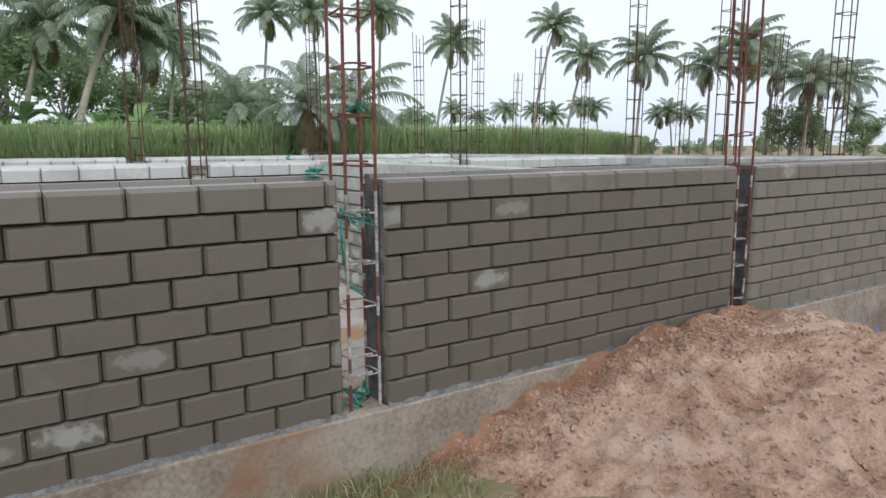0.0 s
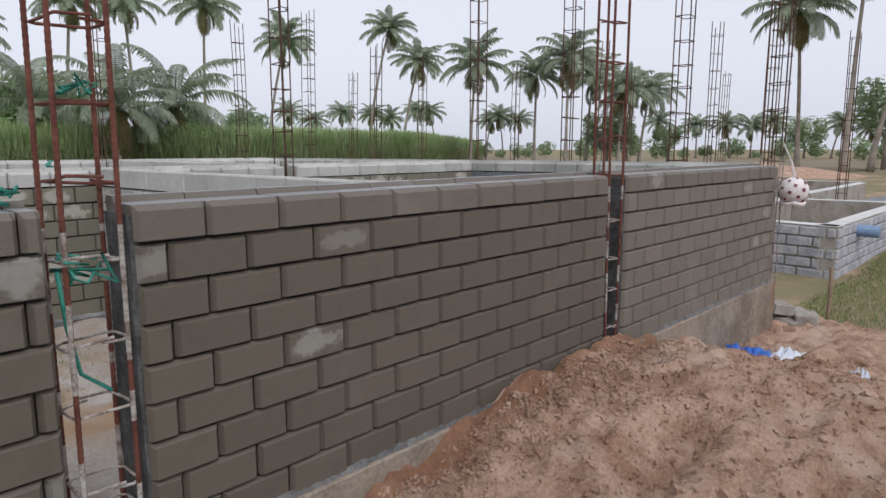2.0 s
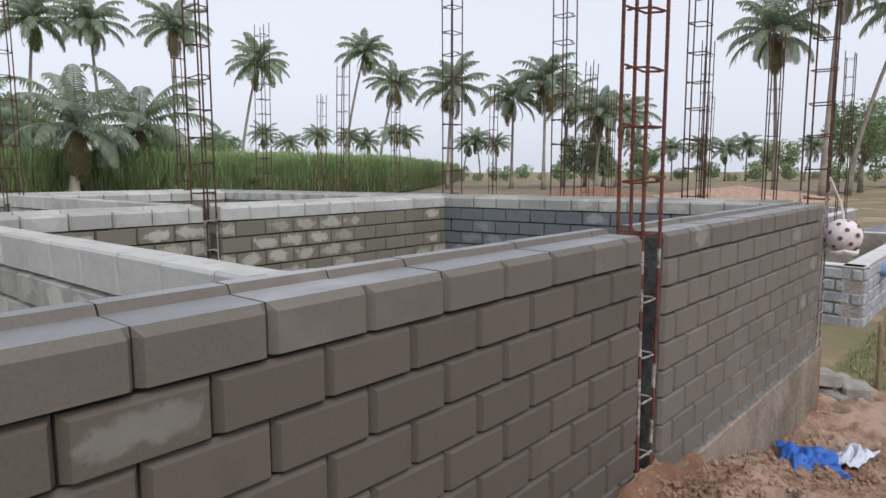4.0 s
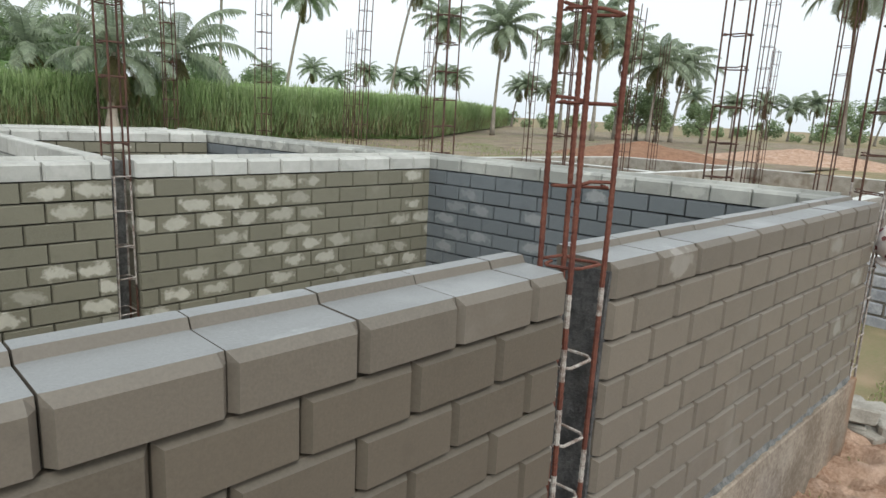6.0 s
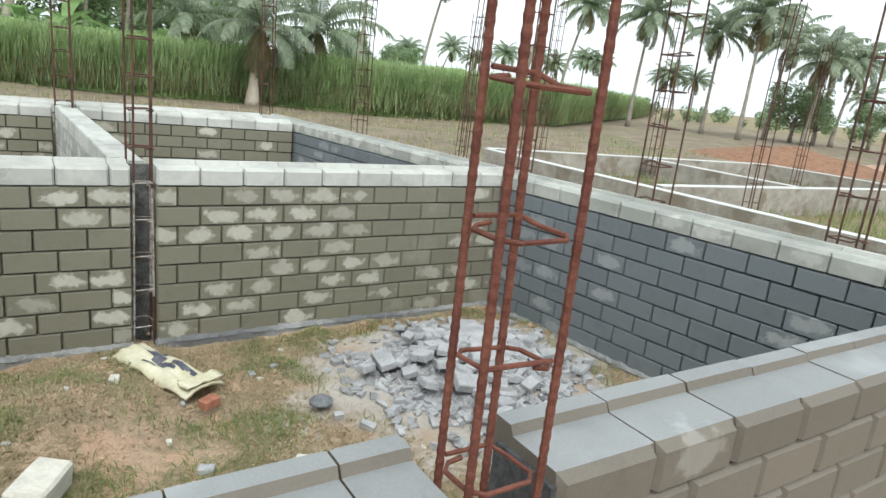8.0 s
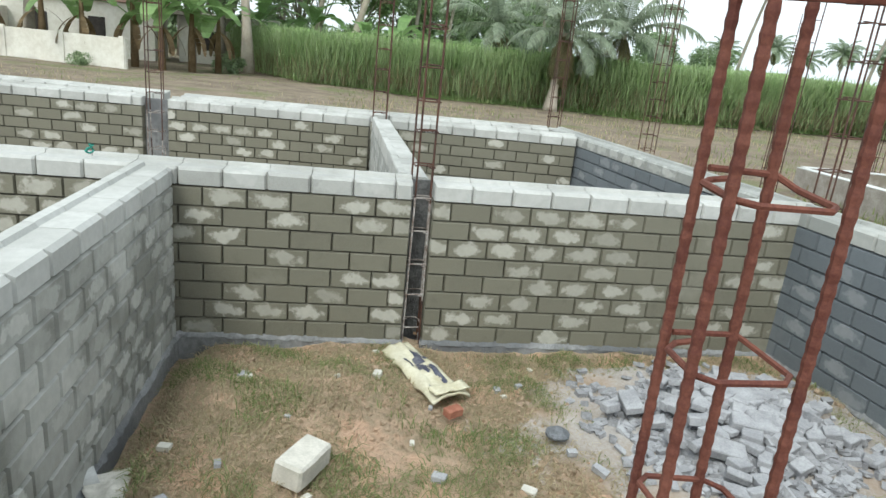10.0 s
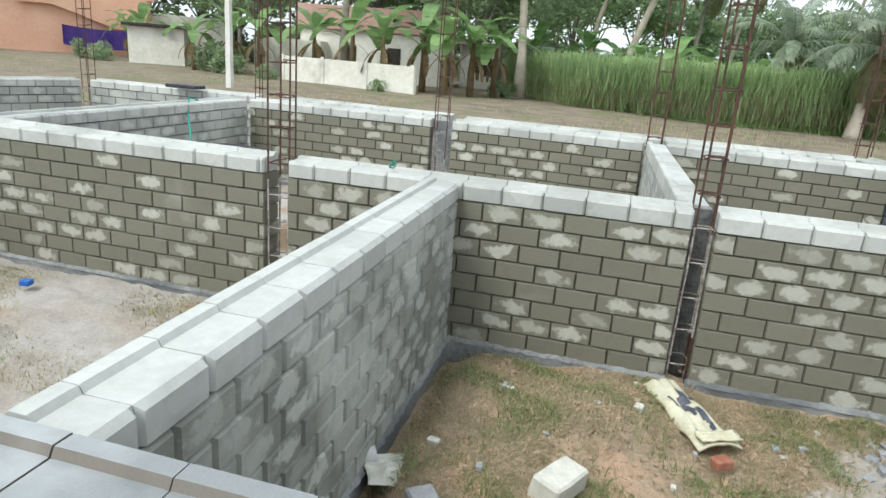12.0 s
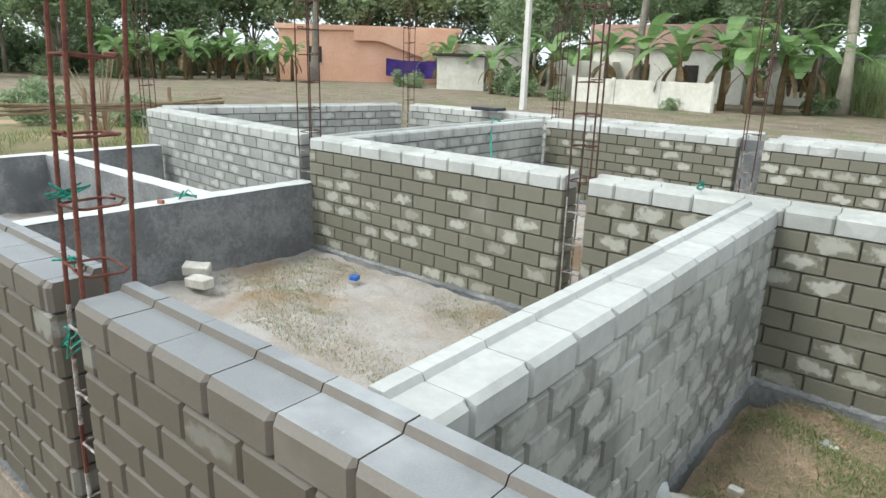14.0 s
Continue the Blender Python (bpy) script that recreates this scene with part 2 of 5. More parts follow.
CLAY_FIELD = mottled("ploughed_field", (0.17, 0.135, 0.10), (0.29, 0.235, 0.17), 0.8, 5, bump=1.0, depth=0.1, third=(0.18, 0.185, 0.09))


for m in (GRASS, STRAW, CANE, CANE_DRY, FROND, FROND_OLD, LEAF, BANANA, BANANA_DRY):
    leafy(m)


# ---- mesh helpers ----
def mesh_of(name, bm, material, smooth=False):
    me = bpy.data.meshes.new(name)
    bm.to_mesh(me)
    bm.free()
    if smooth:
        for p in me.polygons:
            p.use_smooth = True
    for m in material if isinstance(material, (list, tuple)) else [material]:
        me.materials.append(m)
    return me


def raw(name, verts, faces, material, smooth=False):
    me = bpy.data.meshes.new(name)
    me.from_pydata(verts, [], faces)
    if smooth:
        for p in me.polygons:
            p.use_smooth = True
    me.materials.append(material)
    return me


def part(name, bm, material, parent, label="", smooth=False):
    me = bm if isinstance(bm, bpy.types.Mesh) else mesh_of(name, bm, material, smooth)
    ob = new(name, me)
    ob.parent = parent
    return tagged(ob, label)


def thing(name, m, label, category, group="", kind=""):
    ob = new(name)
    ob.matrix_basis = m
    return tagged(ob, label, category, group, kind)


def slab(bm, lo, hi, bevel=0.0):
    r = bmesh.ops.create_cube(bm, size=1)
    size = [h - l for l, h in zip(lo, hi)]
    mid = [(h + l) / 2 for l, h in zip(lo, hi)]
    bmesh.ops.transform(bm, matrix=Matrix.LocRotScale(mid, None, size), verts=r["verts"])
    if bevel:
        edges = list({e for v in r["verts"] for e in v.link_edges})
        bmesh.ops.bevel(bm, geom=edges, offset=bevel, segments=1, affect="EDGES")
    return bm


def tube(path, radius, sides=6, ribs=0.0):
    """Vertices and faces of a tube along a list of points; radius is a number or one for each point."""
    verts, faces = [], []
    n = len(path)
    path = [Vector(p) for p in path]
    for i, p in enumerate(path):
        d = (path[min(i + 1, n - 1)] - path[max(i - 1, 0)]).normalized()
        a = d.orthogonal().normalized() if i == 0 else (a - d * a.dot(d)).normalized()
        b = d.cross(a)
        r = radius[i] if isinstance(radius, (list, tuple)) else radius
        if ribs and i % 2:
            r += ribs
        for k in range(sides):
            u = 2 * math.pi * k / sides
            verts.append(p + (a * math.cos(u) + b * math.sin(u)) * r)
    for i in range(n - 1):
        for k in range(sides):
            k2 = (k + 1) % sides
            faces.append((i * sides + k, i * sides + k2, (i + 1) * sides + k2, (i + 1) * sides + k))
    faces.append(tuple(range(sides))[::-1])
    faces.append(tuple((n - 1) * sides + k for k in range(sides)))
    return verts, faces


def joined(pieces):
    verts, faces = [], []
    for v, f in pieces:
        o = len(verts)
        verts += v
        faces += [tuple(i + o for i in q) for q in f]
    return verts, faces


# ---- ground, sand and room floors ----
def smooth(a, b, v):
    u = min(max((v - a) / (b - a), 0.0), 1.0)
    return u * u * (3 - 2 * u)


def ground_z(x, y):
    z = -0.30 - 0.20 * smooth(2.0, 8.0, x)
    if y > 11.5 or x < -5.5 or x > 7.8 or y < 2.9:
        z += 0.03 * noise.noise(Vector((x * 0.5, y * 0.5, 1.7))) * (1 if abs(x) < 40 and abs(y) < 60 else 0)
    else:
        z -= 0.25
    return z


def axis(lo, hi, fine_lo, fine_hi, step):
    vals = [lo]
    v = fine_lo
    gap = abs(lo - fine_lo)
    side = []
    d = step
    w = fine_lo
    while w - d > lo:
        w -= d
        side.append(w)
        d *= 1.35
    vals = [lo] + side[::-1]
    while v < fine_hi:
        vals.append(v)
        v += step
    d = step
    w = v
    while w < hi:
        vals.append(w)
        w += d
        d *= 1.35
    return vals + [hi]


def sheet(name, xs, ys, fz, material, smooth_shade=True):
    verts = [(x, y, fz(x, y)) for y in ys for x in xs]
    nx = len(xs)
    faces = [(j * nx + i, j * nx + i + 1, (j + 1) * nx + i + 1, (j + 1) * nx + i) for j in range(len(ys) - 1) for i in range(nx - 1)]
    return new(name, raw(name, verts, faces, material, smooth_shade))


tagged(sheet("ground", axis(-900, 900, -8, 16, 0.25), axis(-900, 1200, -4, 13, 0.25), ground_z, EARTH),
       "trodden brown earth with thin dry grass", "ground", kind="structure")
tagged(sheet("field_ground", [-70 + 2 * i for i in range(86)], [11.6 + 1.5 * i for i in range(60)],
             lambda x, y: -0.30 - 0.20 * smooth(2.0, 8.0, x) + 0.06 + 0.05 * noise.noise(Vector((x * 0.4, y * 0.4, 4.0))), CLAY_FIELD),
       "grey-brown ploughed bare field behind the house", "ground", kind="structure")


def sand_z(x, y):
    along = smooth(1.0, 3.9, x + 0.38 * (y - 2.9)) * (1 - smooth(4.3, 6.4, x))
    near = 1 - 0.75 * smooth(2.6, -1.4, y)
    z = -0.42 + 0.50 * along * near
    p = Vector((x, y, 0))
    z += 0.035 * noise.noise(p * 1.7) + 0.022 * noise.noise(p * 4.3) + 0.034 * noise.noise(p * 7) + 0.030 * noise.noise(p * 13) + 0.008 * noise.noise(p * 24)
    z -= 0.05 * max(0.0, noise.noise(p * 3.1 + Vector((7, 3, 0))) - 0.25)
    z += 0.030 * (0.5 - abs(noise.noise(p * 5.2 + Vector((3, 9, 0))))) + 0.016 * (0.5 - abs(noise.noise(p * 11.0))) - 0.023
    pit = noise.cell(Vector((x * 1.6, y * 1.6, 0)))
    cx, cy = (math.floor(x * 1.6) + 0.5) / 1.6, (math.floor(y * 1.6) + 0.5) / 1.6
    d = math.hypot((x - cx) * (1.2 + pit), y - cy)
    if abs(pit) > 0.3:
        z -= 0.075 * (1 - smooth(0.05, 0.16, d))
        z += 0.028 * (smooth(0.12, 0.19, d) - smooth(0.2, 0.3, d))
    return z


tagged(sheet("sand_heap", [0.8 + 0.02 * i for i in range(351)], [-2.6 + 0.02 * i for i in range(279)], sand_z, SAND),
       "low heap of reddish building sand with footprints", "sand heap", kind="structure")


g = random.Random(41)
CORNERS = [(a, b, c) for a in (-1, 1) for b in (-1, 1) for c in (-1, 1)]
BOX_FACES = [(0, 1, 3, 2), (4, 6, 7, 5), (0, 4, 5, 1), (2, 3, 7, 6), (0, 2, 6, 4), (1, 5, 7, 3)]
pieces = []
for k in range(9000):
    x, y = g.uniform(1.5, 6.6), 2.9 - abs(g.gauss(0, 1.3))
    if k % 3 == 0:
        x, y = g.uniform(1.6, 4.8), 2.9 - abs(g.gauss(0, 0.16))
    s = g.uniform(0.003, 0.010) * (1.8 if k % 13 == 0 else 1)
    o = Vector((x, y, sand_z(x, y) + s * 0.4))
    r = Euler((g.uniform(0, 3), g.uniform(0, 3), g.uniform(0, 6))).to_matrix()
    pieces.append(([o + r @ Vector((sx * s * g.uniform(0.6, 1.2), sy * s * g.uniform(0.6, 1), sz * s * g.uniform(0.5, 1))) for sx, sy, sz in CORNERS], BOX_FACES))
v, f = joined(pieces)
tagged(new("sand_clods", raw("sand_clods", v, f, SAND)), "small clods scattered over the sand", "sand", kind="stuff")


def strip_z(x, y):
    p = Vector((x, y, 9.0))
    lift = 0.035 * (1 - smooth(0.0, 0.22 + 0.12 * noise.noise(p * 2), 2.93 - y)) - 0.017
    return sand_z(x, y) + lift + 0.012 * noise.noise(p * 16)


tagged(sheet("soil_strip", [1.6 + 0.03 * i for i in range(110)], [2.45 + 0.02 * i for i in range(25)], strip_z, RED_SOIL),
       "damp red soil heaped along the wall foot", "soil", kind="stuff")


def room_z(x, y):
    p = Vector((x, y, 2.0))
    z = -0.04 + 0.05 * noise.noise(p * 1.3) + 0.03 * noise.noise(p * 4) + 0.016 * noise.noise(p * 11) + 0.010 * noise.noise(p * 23)
    if 2.92 < x < 7.3 and 3.1 < y < 6.21:
        for cx, cy, r, h in ((3.45, 5.3, 0.42, 0.13), (3.98, 5.2, 0.36, 0.15), (3.40, 4.72, 0.4, 0.09), (4.05, 5.65, 0.25, 0.07)):
            z += h * math.exp(-((x - cx) ** 2 + (y - cy) ** 2) / (r * r))
        z -= 0.12 * (1 - smooth(3.0, 3.2, x))
    return z


def room_floor(name, x0, x1, y0, y1, material, label):
    xs = [x0 + (x1 - x0) * i / 120 for i in range(121)]
    ys = [y0 + (y1 - y0) * i / 100 for i in range(101)]
    return tagged(sheet(name, xs, ys, room_z, material), label, "floor", kind="structure")


room_floor("floor_1", 2.93, 7.25, 3.1, 6.2, ROOM_SOIL, "uneven reddish soil floor with patchy grass")
room_floor("floor_2", -1.2, 2.85, 3.1, 6.25, ROOM_DUST, "soil floor dusted with pale cement")
room_floor("floor_3", -1.0, 4.3, 6.3, 10.3, ROOM_DUST, "soil floor of a back room")
room_floor("floor_4", 4.4, 7.05, 6.25, 9.9, ROOM_DUST, "soil floor of a back room")
room_floor("floor_5", -5.2, -1.0, 6.3, 10.7, ROOM_DUST, "soil floor of a side room")
room_floor("floor_6", -1.2, 6.7, 9.75, 11.0, ROOM_DUST, "soil strip between two back walls")
room_floor("floor_7", -4.6, -1.2, 3.0, 6.4, ROOM_DUST, "soil bottom of the plastered tank")


# ---- plinth ----
def plinth(name, lo, hi, label="cement plinth below the block wall"):
    tagged(new(name, mesh_of(name, slab(bmesh.new(), lo, hi, 0.006), PLINTH)), label, "plinth", kind="structure")


plinth("plinth_front_1", (-1.35, 2.925, -0.9), (4.42, 3.175, -0.004), "stained cement plinth under the front wall")
ob = new("plinth_front_2", mesh_of("plinth_front_2", slab(bmesh.new(), (0, -0.03, -0.9), (2.86, 0.22, -0.004), 0.006), PLINTH))
ob.matrix_basis = pose(4.425, 2.945, 0, 0, 0, -0.79)
tagged(ob, "bare cement plinth with a vertical crack", "plinth", kind="structure")

# ---- block walls ----
L, C, T = 0.248, 0.115, 0.20
blocks = {}


def block_mesh(length, top, material):
    """One interlocking cement block: bevelled faces; the top course shows its stepped upper side."""
    key = (round(length, 2), top, material.name)
    if key in blocks:
        return blocks[key]
    worn = "patchy" not in material.name and "streaked" not in material.name and "blue" not in material.name
    h, w, a = C / 2, length / 2 - (0.002 if worn else 0.0012), T / 2
    if top:
        prof = [(-a, -h + 0.006), (-a, h - 0.027), (-a + 0.019, h - 0.010), (0.040, h - 0.010), (0.050, h + 0.009),
                (a - 0.006, h + 0.009), (a, h), (a, -h + 0.006), (a - 0.016, -h + 0.005), (-a + 0.016, -h + 0.005)]
        n = len(prof)
        verts, faces = [], []
        for x, s in ((-w, 0.016), (-w + 0.012, 0.0), (w - 0.012, 0.0), (w, 0.016)):
            for y, z in prof:
                edge = s if abs(y) > a - 0.015 and z < h - 0.01 else s * 0.1
                verts.append((x, y - math.copysign(edge, y), z))
        for i in range(3):
            faces += [(i * n + k, i * n + (k + 1) % n, (i + 1) * n + (k + 1) % n, (i + 1) * n + k) for k in range(n)]
        faces += [tuple(range(n))[::-1], tuple(3 * n + k for k in range(n))]
        faces = [f[::-1] for f in faces]
    else:
        v = (0.012 if worn else 0.007) if length > 0.05 else 0.003
        e, gap = (0.015, 0.0045) if worn else (0.010, 0.0034)
        # a wide chamfer above, a narrow one below, and an open joint between the courses
        rings = [(-a, w - v, h - e, h - 0.006), (-a + 0.018, w, h - gap, h - gap), (a - 0.018, w, h - gap, h - gap), (a, w - v, h - e, h - 0.006)]
        verts = [(sx * rw, y, up if sz > 0 else -dn) for y, rw, up, dn in rings for sx, sz in ((-1, -1), (1, -1), (1, 1), (-1, 1))]
        faces = [(i * 4 + k, i * 4 + (k + 1) % 4, i * 4 + 4 + (k + 1) % 4, i * 4 + 4 + k) for i in range(3) for k in range(4)]
        faces = [f[::-1] for f in faces] + [(3, 2, 1, 0)[::-1], (12, 13, 14, 15)[::-1]]
    me = raw("block", verts, faces, material)
    bm = bmesh.new()
    bm.from_mesh(me)
    bmesh.ops.recalc_face_normals(bm, faces=bm.faces)
    bm.to_mesh(me)
    bm.free()
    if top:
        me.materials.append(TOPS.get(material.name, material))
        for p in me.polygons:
            # upward faces get the sky-lit colour; step faces stay darker, as a shade line
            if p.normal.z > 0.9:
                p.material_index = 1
    blocks[key] = me
    return me


rng = random.Random(7)


def block_wall(name, p0, p1, label, body, top, away=1, off=(0.2, 0.09), courses=9, ridge=1):
    """A wall of dry-stacked blocks. p0 to p1 runs along its seen face; its depth lies to the left of that way (away=1) or to the right."""
    p0, p1 = Vector((*p0, 0)), Vector((*p1, 0))
    d = p1 - p0
    length, turn = d.length, math.atan2(d.y, d.x)
    m = Matrix.Translation(p0) @ Matrix.Rotation(turn, 4, "Z")
    y = away * T / 2
    core = new(name, mesh_of(name, slab(bmesh.new(), (0.012, y - T / 2 + 0.035, -0.02), (length - 0.012, y + T / 2 - 0.035, courses * C - 0.03)), MORTAR))
    core.matrix_basis = m
    tagged(core, label, "wall", kind="structure")
    for row in range(courses):
        joints = [0.0]
        j = off[row % 2]
        while j < length - 0.035:
            if j > 0.035:
                joints.append(j)
            j += L
        joints.append(length)
        z = (courses - 1 - row) * C + C / 2
        for a, b in zip(joints, joints[1:]):
            ob = bpy.data.objects.new("block", block_mesh(b - a, row == 0, top if row == 0 else body))
            scene.collection.objects.link(ob)
            ob.parent = core
            ob.matrix_basis = pose((a + b) / 2, y + rng.uniform(-0.0025, 0.0025), z + rng.uniform(-0.001, 0.001), 0, 0, rng.uniform(-0.35, 0.35) + (180 if row == 0 and away * ridge < 0 else 0))
    if not name.startswith("wall_front"):
        part("footing", slab(bmesh.new(), (-0.01, y - T / 2 - 0.012, -0.6), (length + 0.01, y + T / 2 + 0.012, -0.004)), PLASTER, core, "grey cement footing")
    # mortar smeared along the foot
    verts, faces = [], []
    n = max(8, int(length / 0.04))
    for i in range(n + 1):
        x = length * i / n
        h = 0.012 + 0.014 * rng.random()
        o = 0.010 + 0.015 * rng.random()
        front = y - away * (T / 2 + o)
        verts += [(x, front, -0.012), (x, y - away * (T / 2 - 0.004), h)]
    faces = [(2 * i, 2 * i + 2, 2 * i + 3, 2 * i + 1) for i in range(n)]
    part("mortar_fillet", raw("mortar_fillet", verts, faces, GREY_END if name.startswith("wall_front") else PLASTER), None, core, "rough cement smear along the wall foot")
    return core


wet, wet_top = BLOCK_FRONT, BLOCK_FRONT_TOP
W = "damp grey-brown interlocking cement block wall"
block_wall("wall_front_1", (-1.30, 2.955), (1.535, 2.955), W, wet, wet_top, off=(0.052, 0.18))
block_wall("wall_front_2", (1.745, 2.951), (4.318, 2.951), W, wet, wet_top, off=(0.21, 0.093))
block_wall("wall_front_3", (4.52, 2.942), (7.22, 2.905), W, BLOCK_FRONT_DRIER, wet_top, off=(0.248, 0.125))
block_wall("wall_partition", (2.975, 3.158), (2.945, 6.085), "half-dry pale cement block partition wall", BLOCK_PALE, BLOCK_DRY, off=(0.13, 0.24))
R = "cement block wall with pale dry patches"
block_wall("wall_middle_1", (-5.0, 6.55), (-1.38, 6.25), R, BLOCK_SIDE, BLOCK_DRY)
block_wall("wall_middle_2", (-1.12, 6.16), (1.60, 6.12), R, BLOCK_ROOM, BLOCK_DRY)
block_wall("wall_middle_3", (1.78, 6.105), (4.305, 6.095), R, BLOCK_ROOM, BLOCK_DRY, off=(0.19, 0.08))
block_wall("wall_middle_4", (4.435, 6.10), (7.03, 6.10), R, BLOCK_ROOM, BLOCK_DRY, off=(0.235, 0.11))
block_wall("wall_cross", (4.425, 6.315), (4.33, 9.66), "blue-grey cement block cross wall", BLOCK_SIDE, BLOCK_DRY)
block_wall("wall_left_inner", (-0.92, 6.38), (-0.92, 10.03), R, BLOCK_SIDE, BLOCK_DRY)
block_wall("wall_far_1", (-0.91, 10.06), (1.63, 9.93), R, BLOCK_ROOM, BLOCK_DRY)
block_wall("wall_far_2", (1.91, 9.86), (4.11, 9.71), R, BLOCK_ROOM, BLOCK_DRY)
block_wall("wall_far_3", (4.34, 9.68), (6.42, 9.40), R, BLOCK_ROOM, BLOCK_DRY)
block_wall("wall_back_1", (-0.85, 10.76), (1.70, 10.54), R, BLOCK_ROOM, BLOCK_DRY)
block_wall("wall_back_2", (1.92, 10.38), (6.30, 10.1), R, BLOCK_ROOM, BLOCK_DRY)
block_wall("wall_right", (7.19, 3.12), (6.34, 10.35), "dark damp blue-grey cement block wall", BLOCK_BLUE, BLOCK_SIDE, away=-1)
block_wall("wall_left_outer", (-5.08, 6.86), (-4.05, 10.55), R, BLOCK_SIDE, BLOCK_DRY)
block_wall("wall_left_back", (-3.96, 10.62), (-1.15, 10.62), R, BLOCK_SIDE, BLOCK_DRY)


# rough dark column faces behind the cages
def column_face(name, lo, hi, material, label):
    bm = slab(bmesh.new(), lo, hi)
    bmesh.ops.subdivide_edges(bm, edges=bm.edges, cuts=7, use_grid_fill=True)
    for v in bm.verts:
        v.co += Vector((noise.noise(v.co * 13), noise.noise(v.co * 13 + Vector((5, 0, 0))), 0)) * 0.012
    tagged(new(name, mesh_of(name, bm, material)), label, "wall", kind="structure")


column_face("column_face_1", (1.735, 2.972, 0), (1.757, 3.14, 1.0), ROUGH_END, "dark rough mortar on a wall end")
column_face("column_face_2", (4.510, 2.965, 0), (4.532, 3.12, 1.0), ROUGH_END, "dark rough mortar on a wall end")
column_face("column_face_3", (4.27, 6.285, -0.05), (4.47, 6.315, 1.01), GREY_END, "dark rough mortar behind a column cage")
column_face("column_face_4", (6.99, 6.075, -0.05), (7.02, 6.12, 1.0), PLASTER_TOP, "white mortar strip filling the wall corner")
column_face("column_face_5", (1.62, 10.02, -0.05), (1.92, 10.06, 1.0), PLASTER, "grey rough mortar behind a column cage")
column_face("column_face_6", (-1.40, 6.38, -0.05), (-1.10, 6.42, 1.0), PLASTER, "grey mortar behind a column cage")


# ---- plastered tank beside the rooms ----
def plastered(name, lo, hi, label):
    bm = slab(bmesh.new(), lo, hi, 0.012)
    ob = new(name, mesh_of(name, bm, PLASTER))
    tagged(ob, label, "wall", kind="structure")
    bm = bmesh.new()
    nx = max(2, int((hi[0] - lo[0]) / 0.08)), max(2, int((hi[1] - lo[1]) / 0.08))
    bmesh.ops.create_grid(bm, x_segments=nx[0], y_segments=nx[1], size=0.5)
    for v in bm.verts:
        v.co = Vector((lo[0] + (v.co.x + 0.5) * (hi[0] - lo[0]), lo[1] + (v.co.y + 0.5) * (hi[1] - lo[1]), hi[2] + 0.006))
        v.co.z += 0.004 * noise.noise(v.co * 9)
    part("screed", bm, PLASTER_TOP, ob, "pale rough screed on the wall top")


PT = "rough grey plastered low wall"
plastered("wall_tank_1", (-1.30, 3.16, -0.3), (-1.10, 6.20, 0.60), PT)
plastered("wall_tank_2", (-4.40, 5.04, -0.3), (-1.305, 5.23, 0.60), PT)
plastered("wall_tank_3", (-4.62, 3.10, -0.3), (-4.405, 6.42, 0.60), PT)
plastered("wall_tank_4", (-4.40, 2.955, -0.3), (-1.305, 3.14, 0.60), PT)


# ---- column cages ----
def stirrup(bm_list, z, w, d, r, tilt, seed):
    g = random.Random(seed)
    a, b = w / 2 + r, d / 2 + r
    c = 0.02
    pts = [(-a + 0.08, -b, 0.004), (a - c, -b, 0), (a, -b + c, 0), (a, b - c, 0), (a - c, b, 0), (-a + c, b, 0), (-a, b - c, 0), (-a, -b + c, 0), (-a + c, -b - r, 0.012), (-a + 0.11, -b - r, 0.014)]
    if g.random() < 0.5:
        pts = [(-x, -y, zz) for x, y, zz in pts]
    rot = Euler((radians(g.uniform(-tilt, tilt)), radians(g.uniform(-tilt, tilt)), 0)).to_matrix()
    return tube([rot @ Vector(p) + Vector((0, 0, z)) for p in pts], r, 6)


def cage(x, y, z0, z1, w, d, near, label, lean=(0, 0), turn=0.0, splash=True, step=0.2, bar=0.0068, rings=()):
    ob = thing("rebar_cage", pose(x, y, z0, 0, 0, turn), label, "rebar cage", "column reinforcement cages")
    g = random.Random(int(x * 91 + y * 37))
    h = z1 - z0
    for sx, sy in ((-1, -1), (1, -1), (1, 1), (-1, 1)):
        top = h + g.uniform(-0.12, 0.05)
        bow = (g.uniform(-0.02, 0.02), g.uniform(-0.02, 0.02))
        n = int(top / 0.011) if near else 10
        pts = []
        for i in range(n + 1):
            u = i / n
            pts.append((sx * w / 2 + lean[0] * u * u + bow[0] * math.sin(u * 3.1), sy * d / 2 + lean[1] * u * u + bow[1] * math.sin(u * 3.1), top * u))
        v, f = tube(pts, bar if near else bar * 0.95, 7 if near else 5, 0.0013 if near else 0.0)
        me = raw("bar", v, f, RUST if near else DARK_STEEL)
        if splash:
            me.materials.append(SPLASHED)
            for p in me.polygons:
                at = p.center.z + z0
                p.material_index = int(at < 0.97 and noise.noise(Vector((x * 9 + sx, y * 9 + sy, at * 9))) > (0.05 if near else -0.25))
        part("bar", me, None, ob)
    heights = [z - z0 for z in rings]
    z = heights[-1] + 0.215 if rings else 0.12
    while z < h - 0.1:
        heights.append(z)
        z += step * (1 if z + z0 < 1.0 else 1.15) * g.uniform(0.92, 1.08)
    for k, z in enumerate(heights):
        u = z / h
        v, f = stirrup(None, z, w, d, 0.0045, 5 if near else 3, int(x * 50 + y * 11) + k)
        v = [p + Vector((lean[0] * u * u, lean[1] * u * u, 0)) for p in v]
        low = splash and z + z0 < 0.95
        part("stirrup", raw("stirrup", v, f, SPLASHED if low else RUST if near else DARK_STEEL), None, ob, "cement-splashed stirrup" if low else "")
    return ob


